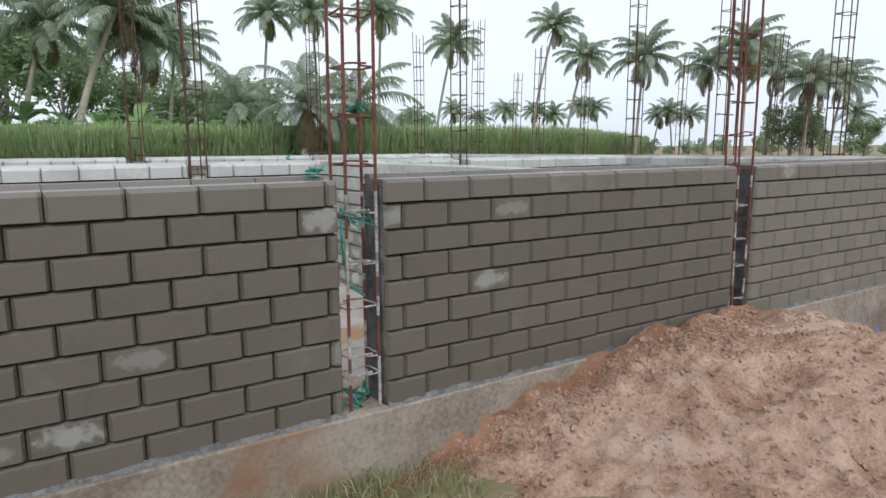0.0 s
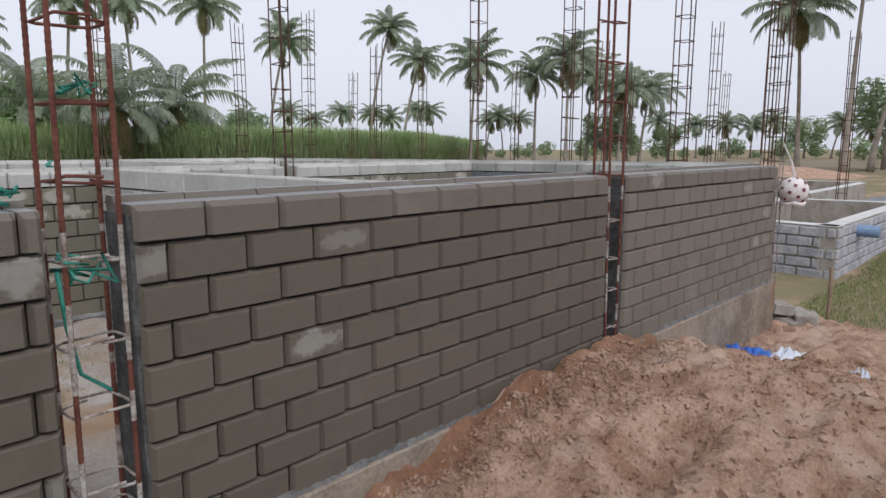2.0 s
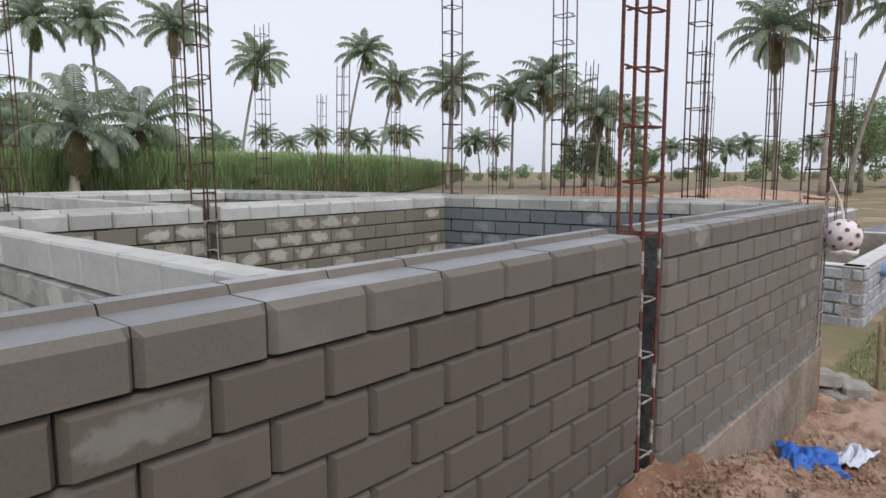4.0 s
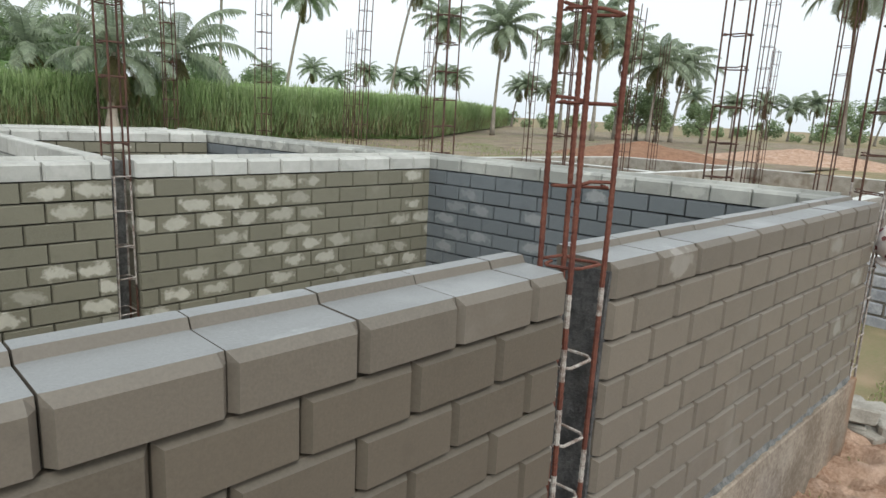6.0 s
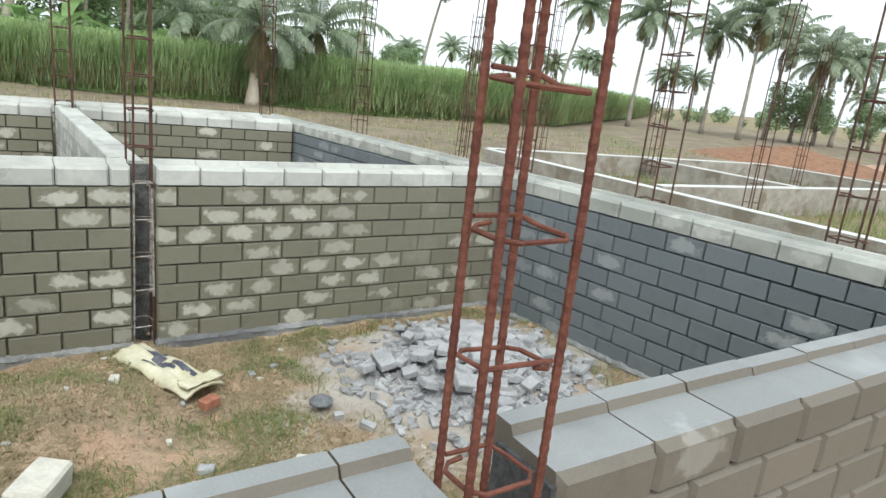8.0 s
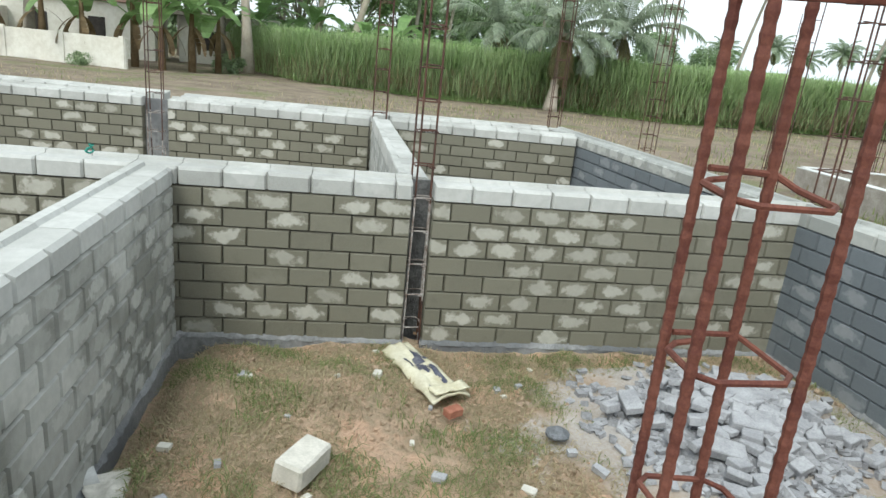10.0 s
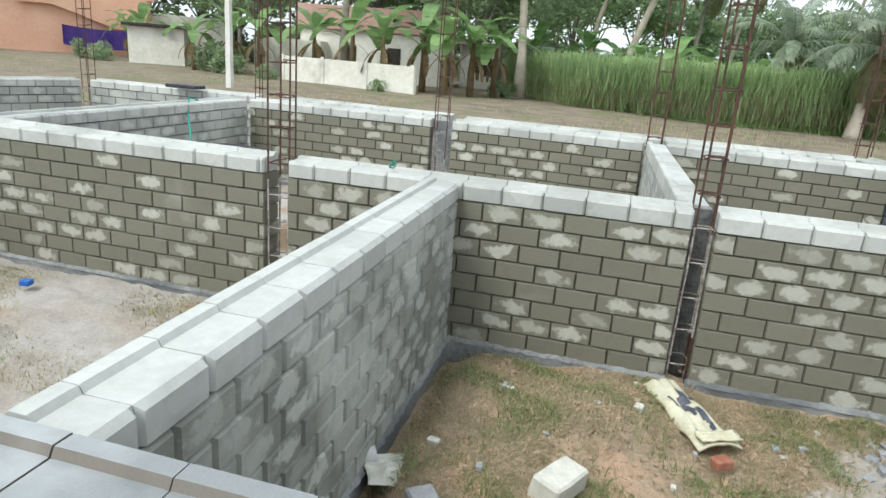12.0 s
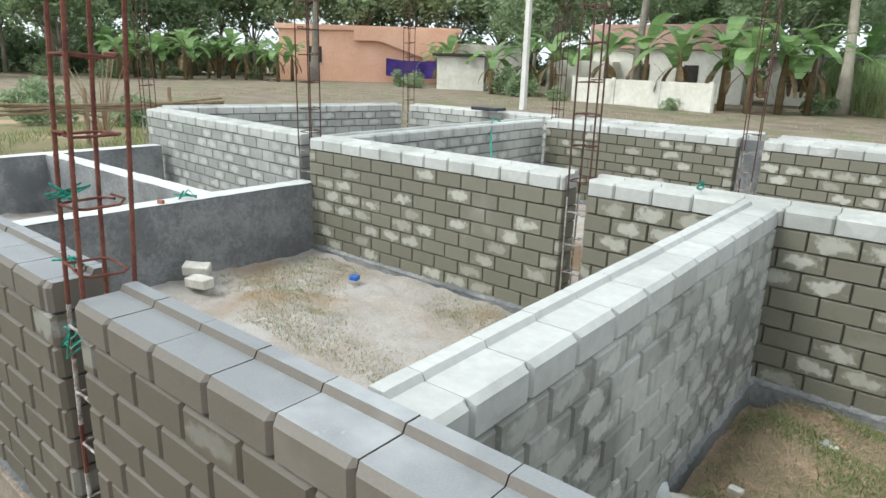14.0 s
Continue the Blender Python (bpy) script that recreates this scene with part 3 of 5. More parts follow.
CG = "rusty ribbed steel column cage in a wall gap"
cage(1.645, 3.045, -0.05, 3.3, 0.145, 0.13, True, CG, lean=(0.11, 0.17), rings=(0.15, 0.243, 0.465, 0.651, 0.878, 1.087, 1.291, 1.50, 1.725))
cage(4.415, 3.012, -0.05, 3.3, 0.118, 0.098, True, CG, rings=(0.13, 0.36, 0.545, 0.765, 1.024, 1.225, 1.43, 1.645))
FAR = "thin rusty steel column cage above the block walls"
cage(4.37, 6.20, -0.05, 3.2, 0.11, 0.13, False, FAR, rings=(0.085, 0.298, 0.498, 0.711, 0.918, 1.118, 1.324, 1.499, 1.691, 1.909))
cage(1.69, 6.21, -0.05, 3.1, 0.13, 0.13, False, FAR, rings=(0.12, 0.34, 0.556, 0.77, 0.996, 1.226, 1.431, 1.641, 1.879))
cage(-1.25, 6.28, -0.05, 3.1, 0.14, 0.13, False, FAR)
cage(7.33, 2.98, -0.3, 3.3, 0.15, 0.14, False, FAR)
cage(1.77, 9.95, -0.05, 3.1, 0.14, 0.13, False, FAR)
cage(4.22, 9.8, -0.05, 3.1, 0.13, 0.13, False, FAR)
cage(-1.02, 10.55, 0.0, 3.1, 0.14, 0.13, False, FAR)
cage(-4.05, 10.72, 0.0, 3.1, 0.14, 0.13, False, FAR)
cage(-5.2, 6.68, 0.0, 3.1, 0.14, 0.13, False, FAR)
cage(6.45, 10.5, 0.0, 3.1, 0.14, 0.13, False, FAR)
OUT = "tall rusty steel column cage just outside the damp wall"
for x, y in ((7.44, 3.9), (7.25, 5.05), (7.12, 6.26), (7.85, 10.65)):
    cage(x, y, -0.5, 3.5, 0.16, 0.14, False, OUT, splash=False, lean=(0.05, 0.02))
NEXT = "rusty steel column cage on the neighbouring foundation"
for x, y, h in ((15.86, 6.79, 3.9), (13.7, 4.93, 3.6), (18.6, 4.7, 3.8), (14.7, 8.8, 3.6), (16.0, 16.0, 4.2), (18.8, 14.4, 4.0), (11.25, 12.84, 3.6), (14.3, 17.4, 3.6), (20.5, 11.2, 3.6), (24.4, 9.6, 3.8)):
    cage(x, y, -0.3, h, 0.2, 0.18, False, NEXT, splash=False, step=0.32, lean=(0.12, 0.02), bar=0.011)


# ---- neighbouring foundations and the small tank ----
def low_wall(name, p0, p1, z0, z1, t, material, label, top=None):
    d = Vector((p1[0] - p0[0], p1[1] - p0[1], 0))
    bm = slab(bmesh.new(), (0, 0, z0), (d.length, t, z1), 0.01)
    ob = new(name, mesh_of(name, bm, material))
    ob.matrix_basis = pose(p0[0], p0[1], 0, 0, 0, math.degrees(math.atan2(d.y, d.x)))
    tagged(ob, label, "wall", kind="structure")
    if top:
        part("screed", slab(bmesh.new(), (0, 0, z1 + 0.004), (d.length, t, z1 + 0.02), 0.004), top, ob)
    return ob


NF = "pale low foundation wall of the neighbouring plot"
for i, (a, b) in enumerate((((14.0, 5.2), (14.0, 15.6)), ((14.0, 15.6), (24.6, 14.4)), ((24.6, 14.4), (24.6, 5.4)), ((14.3, 10.4), (24.3, 9.9)), ((14.3, 5.2), (24.3, 5.2)), ((19.3, 10.3), (19.3, 14.8)))):
    low_wall("wall_foundation_%d" % (i + 1), a, b, -0.7, 0.12, 0.25, FOOTING, NF, PLASTER_TOP)

tank = [((10.85, 4.9), (10.6, 3.1)), ((10.85, 4.9), (15.4, 4.9)), ((15.4, 4.9), (15.6, 3.0)), ((10.6, 3.1), (15.6, 3.0))]
stone_mesh = {}
for i, (a, b) in enumerate(tank):
    w = low_wall("wall_soak_pit_%d" % (i + 1), a, b, -0.75, 0.155, 0.22, FOOTING, "whitewashed block wall of a small open tank", PLASTER_TOP)
    d = math.hypot(b[0] - a[0], b[1] - a[1])
    if i in (0, 3):
        for row in range(5):
            x = 0.0
            while x < d - 0.1:
                lx = min(0.34, d - x)
                key = round(lx, 2)
                if key not in stone_mesh:
                    stone_mesh[key] = mesh_of("stone", slab(bmesh.new(), (0.012, -0.025, 0.010), (lx - 0.012, 0.01, 0.130), 0.012), FADED)
                o = bpy.data.objects.new("stone", stone_mesh[key])
                scene.collection.objects.link(o)
                o.parent = w
                o.matrix_basis = pose(x - (0.16 if row % 2 and x > 0 else 0), (0 if i == 3 else 0), -0.55 + row * 0.14)
                x += lx
pipe = thing("drain_pipe", pose(11.6, 3.0, 0.03, 0, 0, 0), "blue-grey plastic drain pipe through the tank wall", "pipe")
bm = bmesh.new()
v, f = tube([(0, 0.35, 0.0), (0.05, -0.20, 0.0), (0.05, -0.21, 0.0)], [0.085, 0.085, 0.07], 20)
part("tube", raw("tube", v, f, PVC, True), None, pipe)

# pile of gravel and of red soil in the distance
def pile(name, x, y, r, h, material, label, z0=-0.5):
    bm = bmesh.new()
    bmesh.ops.create_grid(bm, x_segments=40, y_segments=40, size=1.3)
    for v in bm.verts:
        d = v.co.length
        v.co.z = max(0, 1 - d) ** 0.9 * h * (1 + 0.25 * noise.noise(v.co * 3)) + 0.03 * noise.noise(v.co * 9) - 0.06
        v.co.x *= r
        v.co.y *= r
    ob = new(name, mesh_of(name, bm, material, True))
    ob.location = (x, y, z0)
    tagged(ob, label, "heap", kind="stuff")


pile("gravel_heap", 19.5, 3.4, 2.2, 0.75, GRANITE, "heap of blue-grey crushed stone")
pile("soil_heap", 36, 20, 5, 0.9, RED_SOIL, "low bank of red soil beyond the foundations", -0.45)
pile("soil_heap", 46, 15, 6, 0.8, SAND, "low bank of pale soil beyond the foundations", -0.45)


# ---- loose things outside the front wall ----
ball = thing("hanging_ball", pose(7.32, 2.80, 0.80), "white ball with maroon spots hanging from the cage", "ball")
bm = bmesh.new()
bmesh.ops.create_icosphere(bm, subdivisions=3, radius=0.125)
for v in bm.verts:
    if v.co.z < -0.08:
        v.co.xy *= 0.8
part("shell", bm, WHITE_CLOTH, ball, smooth=True)
for k in range(34):
    u = 2 * math.pi * k * 0.618
    z = 1 - 2 * (k + 0.5) / 34
    d = Vector((math.sqrt(1 - z * z) * math.cos(u), math.sqrt(1 - z * z) * math.sin(u), z))
    bm = bmesh.new()
    bmesh.ops.create_circle(bm, cap_ends=True, segments=8, radius=0.013 + 0.007 * rng.random())
    bmesh.ops.transform(bm, matrix=Matrix.Translation(d * 0.1275) @ d.to_track_quat("Z", "Y").to_matrix().to_4x4(), verts=bm.verts)
    part("spot", bm, MAROON, ball, "maroon spot")
v, f = tube([(0, 0, 0.12), (0.0, 0.03, 0.25), (-0.02, 0.1, 0.42)], 0.006, 5)
part("cord", raw("cord", v, f, WHITE_CLOTH), None, ball, "pale hanging cord")
v, f = tube([(0.1, 0, 0.07), (0.04, 0.03, 0.24), (-0.02, 0.1, 0.40)], 0.006, 5)
part("cord", raw("cord", v, f, WHITE_CLOTH), None, ball, "pale hanging cord")
v, f = tube([(0.09 * math.cos(u / 2), 0.09 * math.sin(u / 2), -0.105 + 0.01 * math.sin(u * 2)) for u in range(13)], 0.018, 6)
part("tassel_ring", raw("tassel_ring", v, f, WHITE_CLOTH), None, ball, "frayed cloth ring under the ball")


def crumple(name, x, y, z, size, material, label, category, seed, amp=0.09, turn=0, flat=1.0):
    bm = bmesh.new()
    bmesh.ops.create_grid(bm, x_segments=26, y_segments=20, size=0.5)
    for v in bm.verts:
        p = Vector((v.co.x * 2.6 + seed, v.co.y * 2.6, seed))
        edge = 1 - max(abs(v.co.x), abs(v.co.y)) * 1.9
        h = abs(noise.noise(p)) + 0.5 * abs(noise.noise(p * 2.3))
        r = 1 + 0.3 * noise.noise(p * 0.6)
        v.co = Vector((v.co.x * size[0] * r, v.co.y * size[1] * r, 0.006 + amp * h * (0.3 + max(edge, 0)) * flat))
    bmesh.ops.solidify(bm, geom=bm.faces[:], thickness=0.003)
    ob = new(name, mesh_of(name, bm, material, True))
    ob.matrix_basis = pose(x, y, z, 0, 0, turn)
    return tagged(ob, label, category)


crumple("plastic_sheet", 5.98, 2.66, -0.37, (0.40, 0.30), BLUE_SHEET, "crumpled blue plastic sheet on the ground by the wall", "plastic sheet", 3, 0.17, 20)
crumple("plastic_sheet", 5.66, 2.70, -0.34, (0.45, 0.14), BLUE_SHEET, "blue crumpled plastic strip beside the blue sheet", "plastic sheet", 5, 0.12, 10)
crumple("plastic_sheet", 6.3, 2.5, -0.40, (0.34, 0.14), WHITE_SHEET, "pale mauve crumpled plastic strip beside the blue sheet", "plastic sheet", 8, 0.12, -10)
crumple("plastic_scrap", 6.1, 1.98, -0.38, (0.16, 0.10), WHITE_SHEET, "white torn plastic scrap on the sand edge", "plastic scrap", 11, 0.12, 30)
stick = thing("stake", pose(8.15, 2.62, -0.55), "short weathered wooden stake in the grass", "stake")
v, f = tube([(0, 0, 0), (0.02, 0.0, 0.3), (0.035, 0.01, 0.58)], [0.022, 0.02, 0.018], 7)
part("shaft", raw("shaft", v, f, WOOD), None, stick)


def stone(x, y, z, size, material, label, category, seed, turn=0, tilt=0, name="stone_block", chip=0.05):
    bm = slab(bmesh.new(), [-s / 2 for s in size], [s / 2 for s in size], min(size) * 0.1)
    bmesh.ops.subdivide_edges(bm, edges=bm.edges, cuts=2, use_grid_fill=True)
    for v in bm.verts:
        v.co += Vector((noise.noise(v.co * 9 + Vector((seed, 0, 0))), noise.noise(v.co * 9 + Vector((0, seed, 0))), noise.noise(v.co * 9 + Vector((0, 0, seed))))) * min(size) * chip * 2
    ob = new(name, mesh_of(name, bm, material))
    ob.matrix_basis = pose(x, y, z + size[2] / 2, tilt, tilt * 0.5, turn)
    return tagged(ob, label, category)


for k, (x, y, s, t) in enumerate(((7.75, 2.72, (0.3, 0.2, 0.16), 20), (7.62, 2.86, (0.26, 0.16, 0.1), 70), (8.0, 2.9, (0.22, 0.16, 0.12), 130), (7.7, 2.95, (0.3, 0.2, 0.12), 10))):
    stone(x, y, -0.52 + 0.0 * k, s, DULL_STONE, "dirty broken cement block beside the wall end", "block", k, t)
stone(7.66, 2.93, -0.38, (0.28, 0.18, 0.10), DULL_STONE, "dirty broken cement block on the pile", "block", 9, 35, 6)


# ---- loose things in the rooms ----
stone(3.80, 4.72, 0.02, (0.25, 0.135, 0.11), PALE_STONE, "loose chalky cement block lying on the soil", "block", 21, 62, 5, chip=0.03)
stone(3.58, 4.34, 0.0, (0.14, 0.10, 0.06), PALE_STONE, "small pale broken stone on the soil", "stone", 22, 10, name="stone")
stone(3.28, 4.46, -0.02, (0.12, 0.10, 0.09), RUBBLE, "small grey broken stone on the soil", "stone", 23, 40, name="stone")
stone(4.52, 5.23, 0.0, (0.09, 0.06, 0.045), RED_BRICK, "broken red brick piece under the sack", "brick", 24, 30, name="brick_piece")
stone(4.46, 4.32, 0.0, (0.10, 0.07, 0.07), RED_BRICK, "broken red brick piece in the grass", "brick", 25, 80, name="brick_piece")
crumple("paper_scrap", 3.12, 4.66, 0.0, (0.30, 0.22), PALE_STONE, "dirty white paper scrap on the soil", "paper", 14, 0.05, 25)
cup = thing("paper_cup", pose(2.95, 4.68, 0.0, 0, 78, 30), "small white paper cup lying on its side", "cup")
v, f = tube([(0, 0, -0.05), (0, 0, 0.05), (0, 0, 0.05), (0, 0, -0.045)], [0.036, 0.048, 0.045, 0.034], 16)
part("cup_wall", raw("cup_wall", v, f, PLASTER_TOP, True), None, cup)
lid = thing("tin_lid", pose(5.02, 5.04, 0.015), "dull metal disc lying on the dust", "lid")
v, f = tube([(0, 0, 0), (0, 0, 0.015), (0, 0, 0.015), (0, 0, 0.035)], [0.06, 0.06, 0.035, 0.03], 18)
part("disc", raw("disc", v, f, GRANITE, True), None, lid)

g = random.Random(19)
for k in range(26):
    x, y = g.uniform(3.2, 5.6), g.uniform(4.1, 5.95)
    sz = g.uniform(0.02, 0.05)
    stone(x, y, room_z(x, y) - 0.004, (sz * 1.4, sz, sz * 0.7), PALE_STONE if k % 3 else RUBBLE, "small pale stone chip on the soil floor", "stone", 200 + k, g.uniform(0, 180), name="stone_chip")["group"] = "stone chips"

# crumbs of dug soil
g = random.Random(57)
pieces = []
while len(pieces) < 5200:
    x, y = g.uniform(3.0, 6.9), g.uniform(3.3, 6.05)
    if noise.noise(Vector((x * 1.6, y * 1.6, 12.0))) + g.uniform(-0.3, 0.3) < 0.0:
        continue
    r = g.uniform(0.003, 0.011) * (1.9 if len(pieces) % 17 == 0 else 1)
    o = Vector((x, y, room_z(x, y) + r * 0.3))
    e = Euler((g.uniform(0, 3), g.uniform(0, 3), g.uniform(0, 6))).to_matrix()
    pieces.append(([o + e @ Vector((sx * r * g.uniform(0.6, 1.3), sy * r * g.uniform(0.6, 1), sz * r * g.uniform(0.5, 1))) for sx, sy, sz in CORNERS], BOX_FACES))
v, f = joined(pieces)
tagged(new("soil_crumbs", raw("soil_crumbs", v, f, ROOM_SOIL)), "crumbs of dug tan soil on the room floor", "soil", kind="stuff")

# folded sack
sack = thing("cement_sack", pose(4.40, 5.66, 0.02, 0, 0, -66) @ Matrix.Scale(0.8, 4), "folded pale yellow woven sack with dark print", "sack")
bm = bmesh.new()
bmesh.ops.create_grid(bm, x_segments=36, y_segments=14, size=0.5)
for v in bm.verts:
    q = v.co.copy()
    v.co = Vector((q.x * 0.82, q.y * 0.27 * (1 + 0.15 * q.x), 0.05 * (1 - (2 * abs(q.y)) ** 4) * (0.8 + 0.4 * noise.noise(q * 6)) + 0.03 * noise.noise(q * 4)))
bmesh.ops.solidify(bm, geom=bm.faces[:], thickness=0.02)
part("bag", bm, SACK, sack, smooth=True)
bm = bmesh.new()
bmesh.ops.create_grid(bm, x_segments=12, y_segments=10, size=0.5)
for v in bm.verts:
    q = v.co.copy()
    v.co = Vector((0.36 + q.x * 0.1, q.y * 0.27, 0.062 + 0.018 * noise.noise(q * 7)))
bmesh.ops.solidify(bm, geom=bm.faces[:], thickness=0.012)
part("folded_edge", bm, SACK, sack, smooth=True)
for k in range(20):
    bm = bmesh.new()
    g = random.Random(k)
    bmesh.ops.create_grid(bm, x_segments=6, y_segments=4, size=0.5)
    cx, cy, a, b = g.uniform(-0.25, 0.32), g.uniform(-0.09, 0.09), g.uniform(0.04, 0.11), g.uniform(0.012, 0.05)
    for v in bm.verts:
        x, y = cx + v.co.x * a, cy + v.co.y * b
        q = Vector((x / 0.82, y / 0.27, 0))
        v.co = Vector((x, y, 0.05 * (1 - (2 * abs(q.y)) ** 4) * (0.8 + 0.4 * noise.noise(q * 6)) + 0.03 * noise.noise(q * 4) + 0.004))
    part("print_mark", bm, SACK_PRINT, sack, "dark printed bar")

# rubble pile: larger lumps singly, the small chips as one mesh
g = random.Random(5)


def heap_at(cx, cy):
    return 0.13 * math.exp(-((cx - 6.0) ** 2 / 0.36 + (cy - 5.15) ** 2 / 0.30))


for k in range(150):
    x, y = g.gauss(6.05, 0.24), g.gauss(5.12, 0.28)
    if x > 6.75 or y > 5.9:
        continue
    s = (g.uniform(0.05, 0.13), g.uniform(0.04, 0.09), g.uniform(0.025, 0.05)) if k > 14 else (g.uniform(0.12, 0.2), g.uniform(0.07, 0.1), g.uniform(0.04, 0.06))
    stone(x, y, 0.0 + heap_at(x, y), s, RUBBLE, "broken grey block lump in the rubble pile", "rubble", k, g.uniform(0, 180), g.uniform(-22, 22), name="rubble_lump")["group"] = "rubble lumps"
pieces = []
for k in range(2200):
    x, y = g.gauss(5.98, 0.28), g.gauss(5.10, 0.29)
    if x > 6.9 or y > 6.0 or y < 4.0:
        continue
    s = [g.uniform(0.012, 0.05), g.uniform(0.01, 0.035), g.uniform(0.006, 0.02)]
    r = Euler((g.uniform(-.4, .4), g.uniform(-.4, .4), g.uniform(0, 6))).to_matrix()
    o = Vector((x, y, room_z(x, y) + 0.8 * heap_at(x, y) + 0.012))
    vs = [o + r @ Vector((sx * s[0] * g.uniform(0.6, 1), sy * s[1] * g.uniform(0.6, 1), sz * s[2])) for sx, sy, sz in CORNERS]
    pieces.append((vs, BOX_FACES))
v, f = joined(pieces)
tagged(new("rubble_chips", raw("rubble_chips", v, f, RUBBLE)), "small grey chips around the rubble pile", "rubble", kind="stuff")
bm = bmesh.new()
bmesh.ops.create_grid(bm, x_segments=50, y_segments=40, size=0.5)
for v in bm.verts:
    x, y = 5.75 + v.co.x * 2.4, 5.05 + v.co.y * 1.7
    e = max(abs(v.co.x), abs(v.co.y)) * 2
    v.co = Vector((x, y, room_z(x, y) + 0.8 * heap_at(x, y) + 0.012 * (0.6 - math.hypot(v.co.x, v.co.y) * 2 + 0.5 * noise.noise(Vector((x * 3, y * 3, 0))))))
tagged(new("cement_dust", mesh_of("cement_dust", bm, ROOM_DUST, True)), "pale cement dust under the rubble", "dust", kind="stuff")
for k, (x, y) in enumerate(((-0.75, 4.75), (-0.9, 4.82))):
    stone(x, y, 0.0 + 0.06 * k, (0.2, 0.12, 0.08), PALE_STONE, "broken pale block beside the plastered wall", "block", 40 + k, 30 * k + 15, 8 * k)
stone(-0.02, 5.7, 0.0, (0.07, 0.06, 0.04), BLUE_SHEET, "small blue scrap on the soil", "scrap", 61, 20, name="plastic_scrap")

# hose coil and hose, rope ends
coil = thing("hose_coil", pose(0.55, 7.3, 0.78), "black hose coiled on a drum in the back room", "hose")
v, f = tube([((0.34 + 0.012 * math.sin(u)) * math.cos(u / 6), (0.34 + 0.012 * math.sin(u)) * math.sin(u / 6), 0.02 * math.sin(u * 0.23) + 0.008 * (u // 38)) for u in range(114)], 0.022, 6)
part("loop", raw("loop", v, f, HOSE, True), None, coil)
drum = thing("drum", pose(0.55, 7.3, -0.05), "dark plastic water drum in the back room", "drum")
v, f = tube([(0, 0, 0), (0, 0, 0.3), (0, 0, 0.6), (0, 0, 0.8), (0, 0, 0.8), (0, 0, 0.75)], [0.30, 0.33, 0.33, 0.31, 0.28, 0.28], 24)
part("shell", raw("shell", v, f, HOSE, True), None, drum)
hose = thing("garden_hose", pose(0, 0, 0), "green hose hanging over the block wall", "hose")
v, f = tube([(-0.9, 8.95, 1.06), (-1.05, 9.0, 1.08), (-0.93, 8.8, 0.95), (-0.6, 8.4, 0.6), (0.1, 7.6, 0.80)], 0.012, 6)
part("tube", raw("tube", v, f, TEAL, True), None, hose)


def rope(name, pts, r, label):
    ob = thing(name, pose(0, 0, 0), label, "rope")
    v, f = tube(pts, r, 5)
    part("strand", raw("strand", v, f, TEAL, True), None, ob)


def tangle(cx, cy, cz, r, n, seed):
    g = random.Random(seed)
    return [(cx + g.uniform(-r, r), cy + g.uniform(-r, r), cz + g.uniform(-r, r) * 0.6) for _ in range(n)]


RT = "tangled teal rope tied to the column cage"
rope("rope", tangle(1.63, 3.0, 0.87, 0.07, 16, 1), 0.004, RT)
rope("rope", [(1.57, 3.02, 0.86), (1.59, 3.05, 0.7), (1.63, 3.1, 0.55), (1.69, 3.05, 0.5)], 0.006, RT)
rope("rope", tangle(1.63, 3.06, 0.05, 0.09, 14, 2), 0.007, "teal rope coiled at the column foot")
rope("rope", tangle(1.48, 3.05, 1.06, 0.045, 12, 3), 0.004, RT)
rope("rope", tangle(1.64, 3.02, 1.33, 0.06, 12, 4), 0.004, RT)
rope("rope", tangle(-1.2, 4.95, 0.63, 0.09, 12, 6), 0.006, "teal rope lying on the plastered wall")
rope("rope", tangle(2.5, 6.17, 1.08, 0.04, 9, 7), 0.006, "teal rope knot on the wall corner")
stone(-1.15, 4.7, 0.608, (0.05, 0.03, 0.03), RED_BRICK, "pink cloth scrap on the plastered wall", "scrap", 70, 20, name="cloth_scrap")
tray = thing("black_tray", pose(-2.2, 10.5, 1.05), "flat black tray on the far wall top", "tray")
part("pan", slab(bmesh.new(), (-0.25, -0.12, 0), (0.25, 0.12, 0.05), 0.01), HOSE, tray)


# ---- grass tufts ----
def blades(name, spots, lo, hi, width, material, label, lean=0.5, seed=1):
    g = random.Random(seed)
    verts, faces = [], []
    for x, y, z in spots:
        h = g.uniform(lo, hi)
        u = g.uniform(0, 6.283)
        dx, dy = math.cos(u), math.sin(u)
        k = g.uniform(0.1, lean) * h
        w = width * g.uniform(0.6, 1.2)
        o = len(verts)
        verts += [(x - dy * w, y + dx * w, z), (x + dy * w, y - dx * w, z),
                  (x + dx * k * 0.4 - dy * w * 0.8, y + dy * k * 0.4 + dx * w * 0.8, z + h * 0.6), (x + dx * k * 0.4 + dy * w * 0.8, y + dy * k * 0.4 - dx * w * 0.8, z + h * 0.6),
                  (x + dx * k, y + dy * k, z + h * (1 - 0.35 * k / h))]
        faces += [(o, o + 1, o + 3, o + 2), (o + 2, o + 3, o + 4)]
    return tagged(new(name, raw(name, verts, faces, material)), label, "grass", kind="stuff")


def scatter(n, x0, x1, y0, y1, fz, keep, seed):
    g = random.Random(seed)
    out = []
    while len(out) < n:
        x, y = g.uniform(x0, x1), g.uniform(y0, y1)
        if keep(x, y, g.random()):
            out.append((x, y, fz(x, y) - 0.004))
    return out


def patchy(scale, level, off):
    return lambda x, y, r: noise.noise(Vector((x * scale + off, y * scale, 3.0))) + 0.35 * (r - 0.5) > level


def clear(x, y, r):
    return not (5.35 < x < 6.7 and 4.5 < y < 5.8 and r < 0.9)


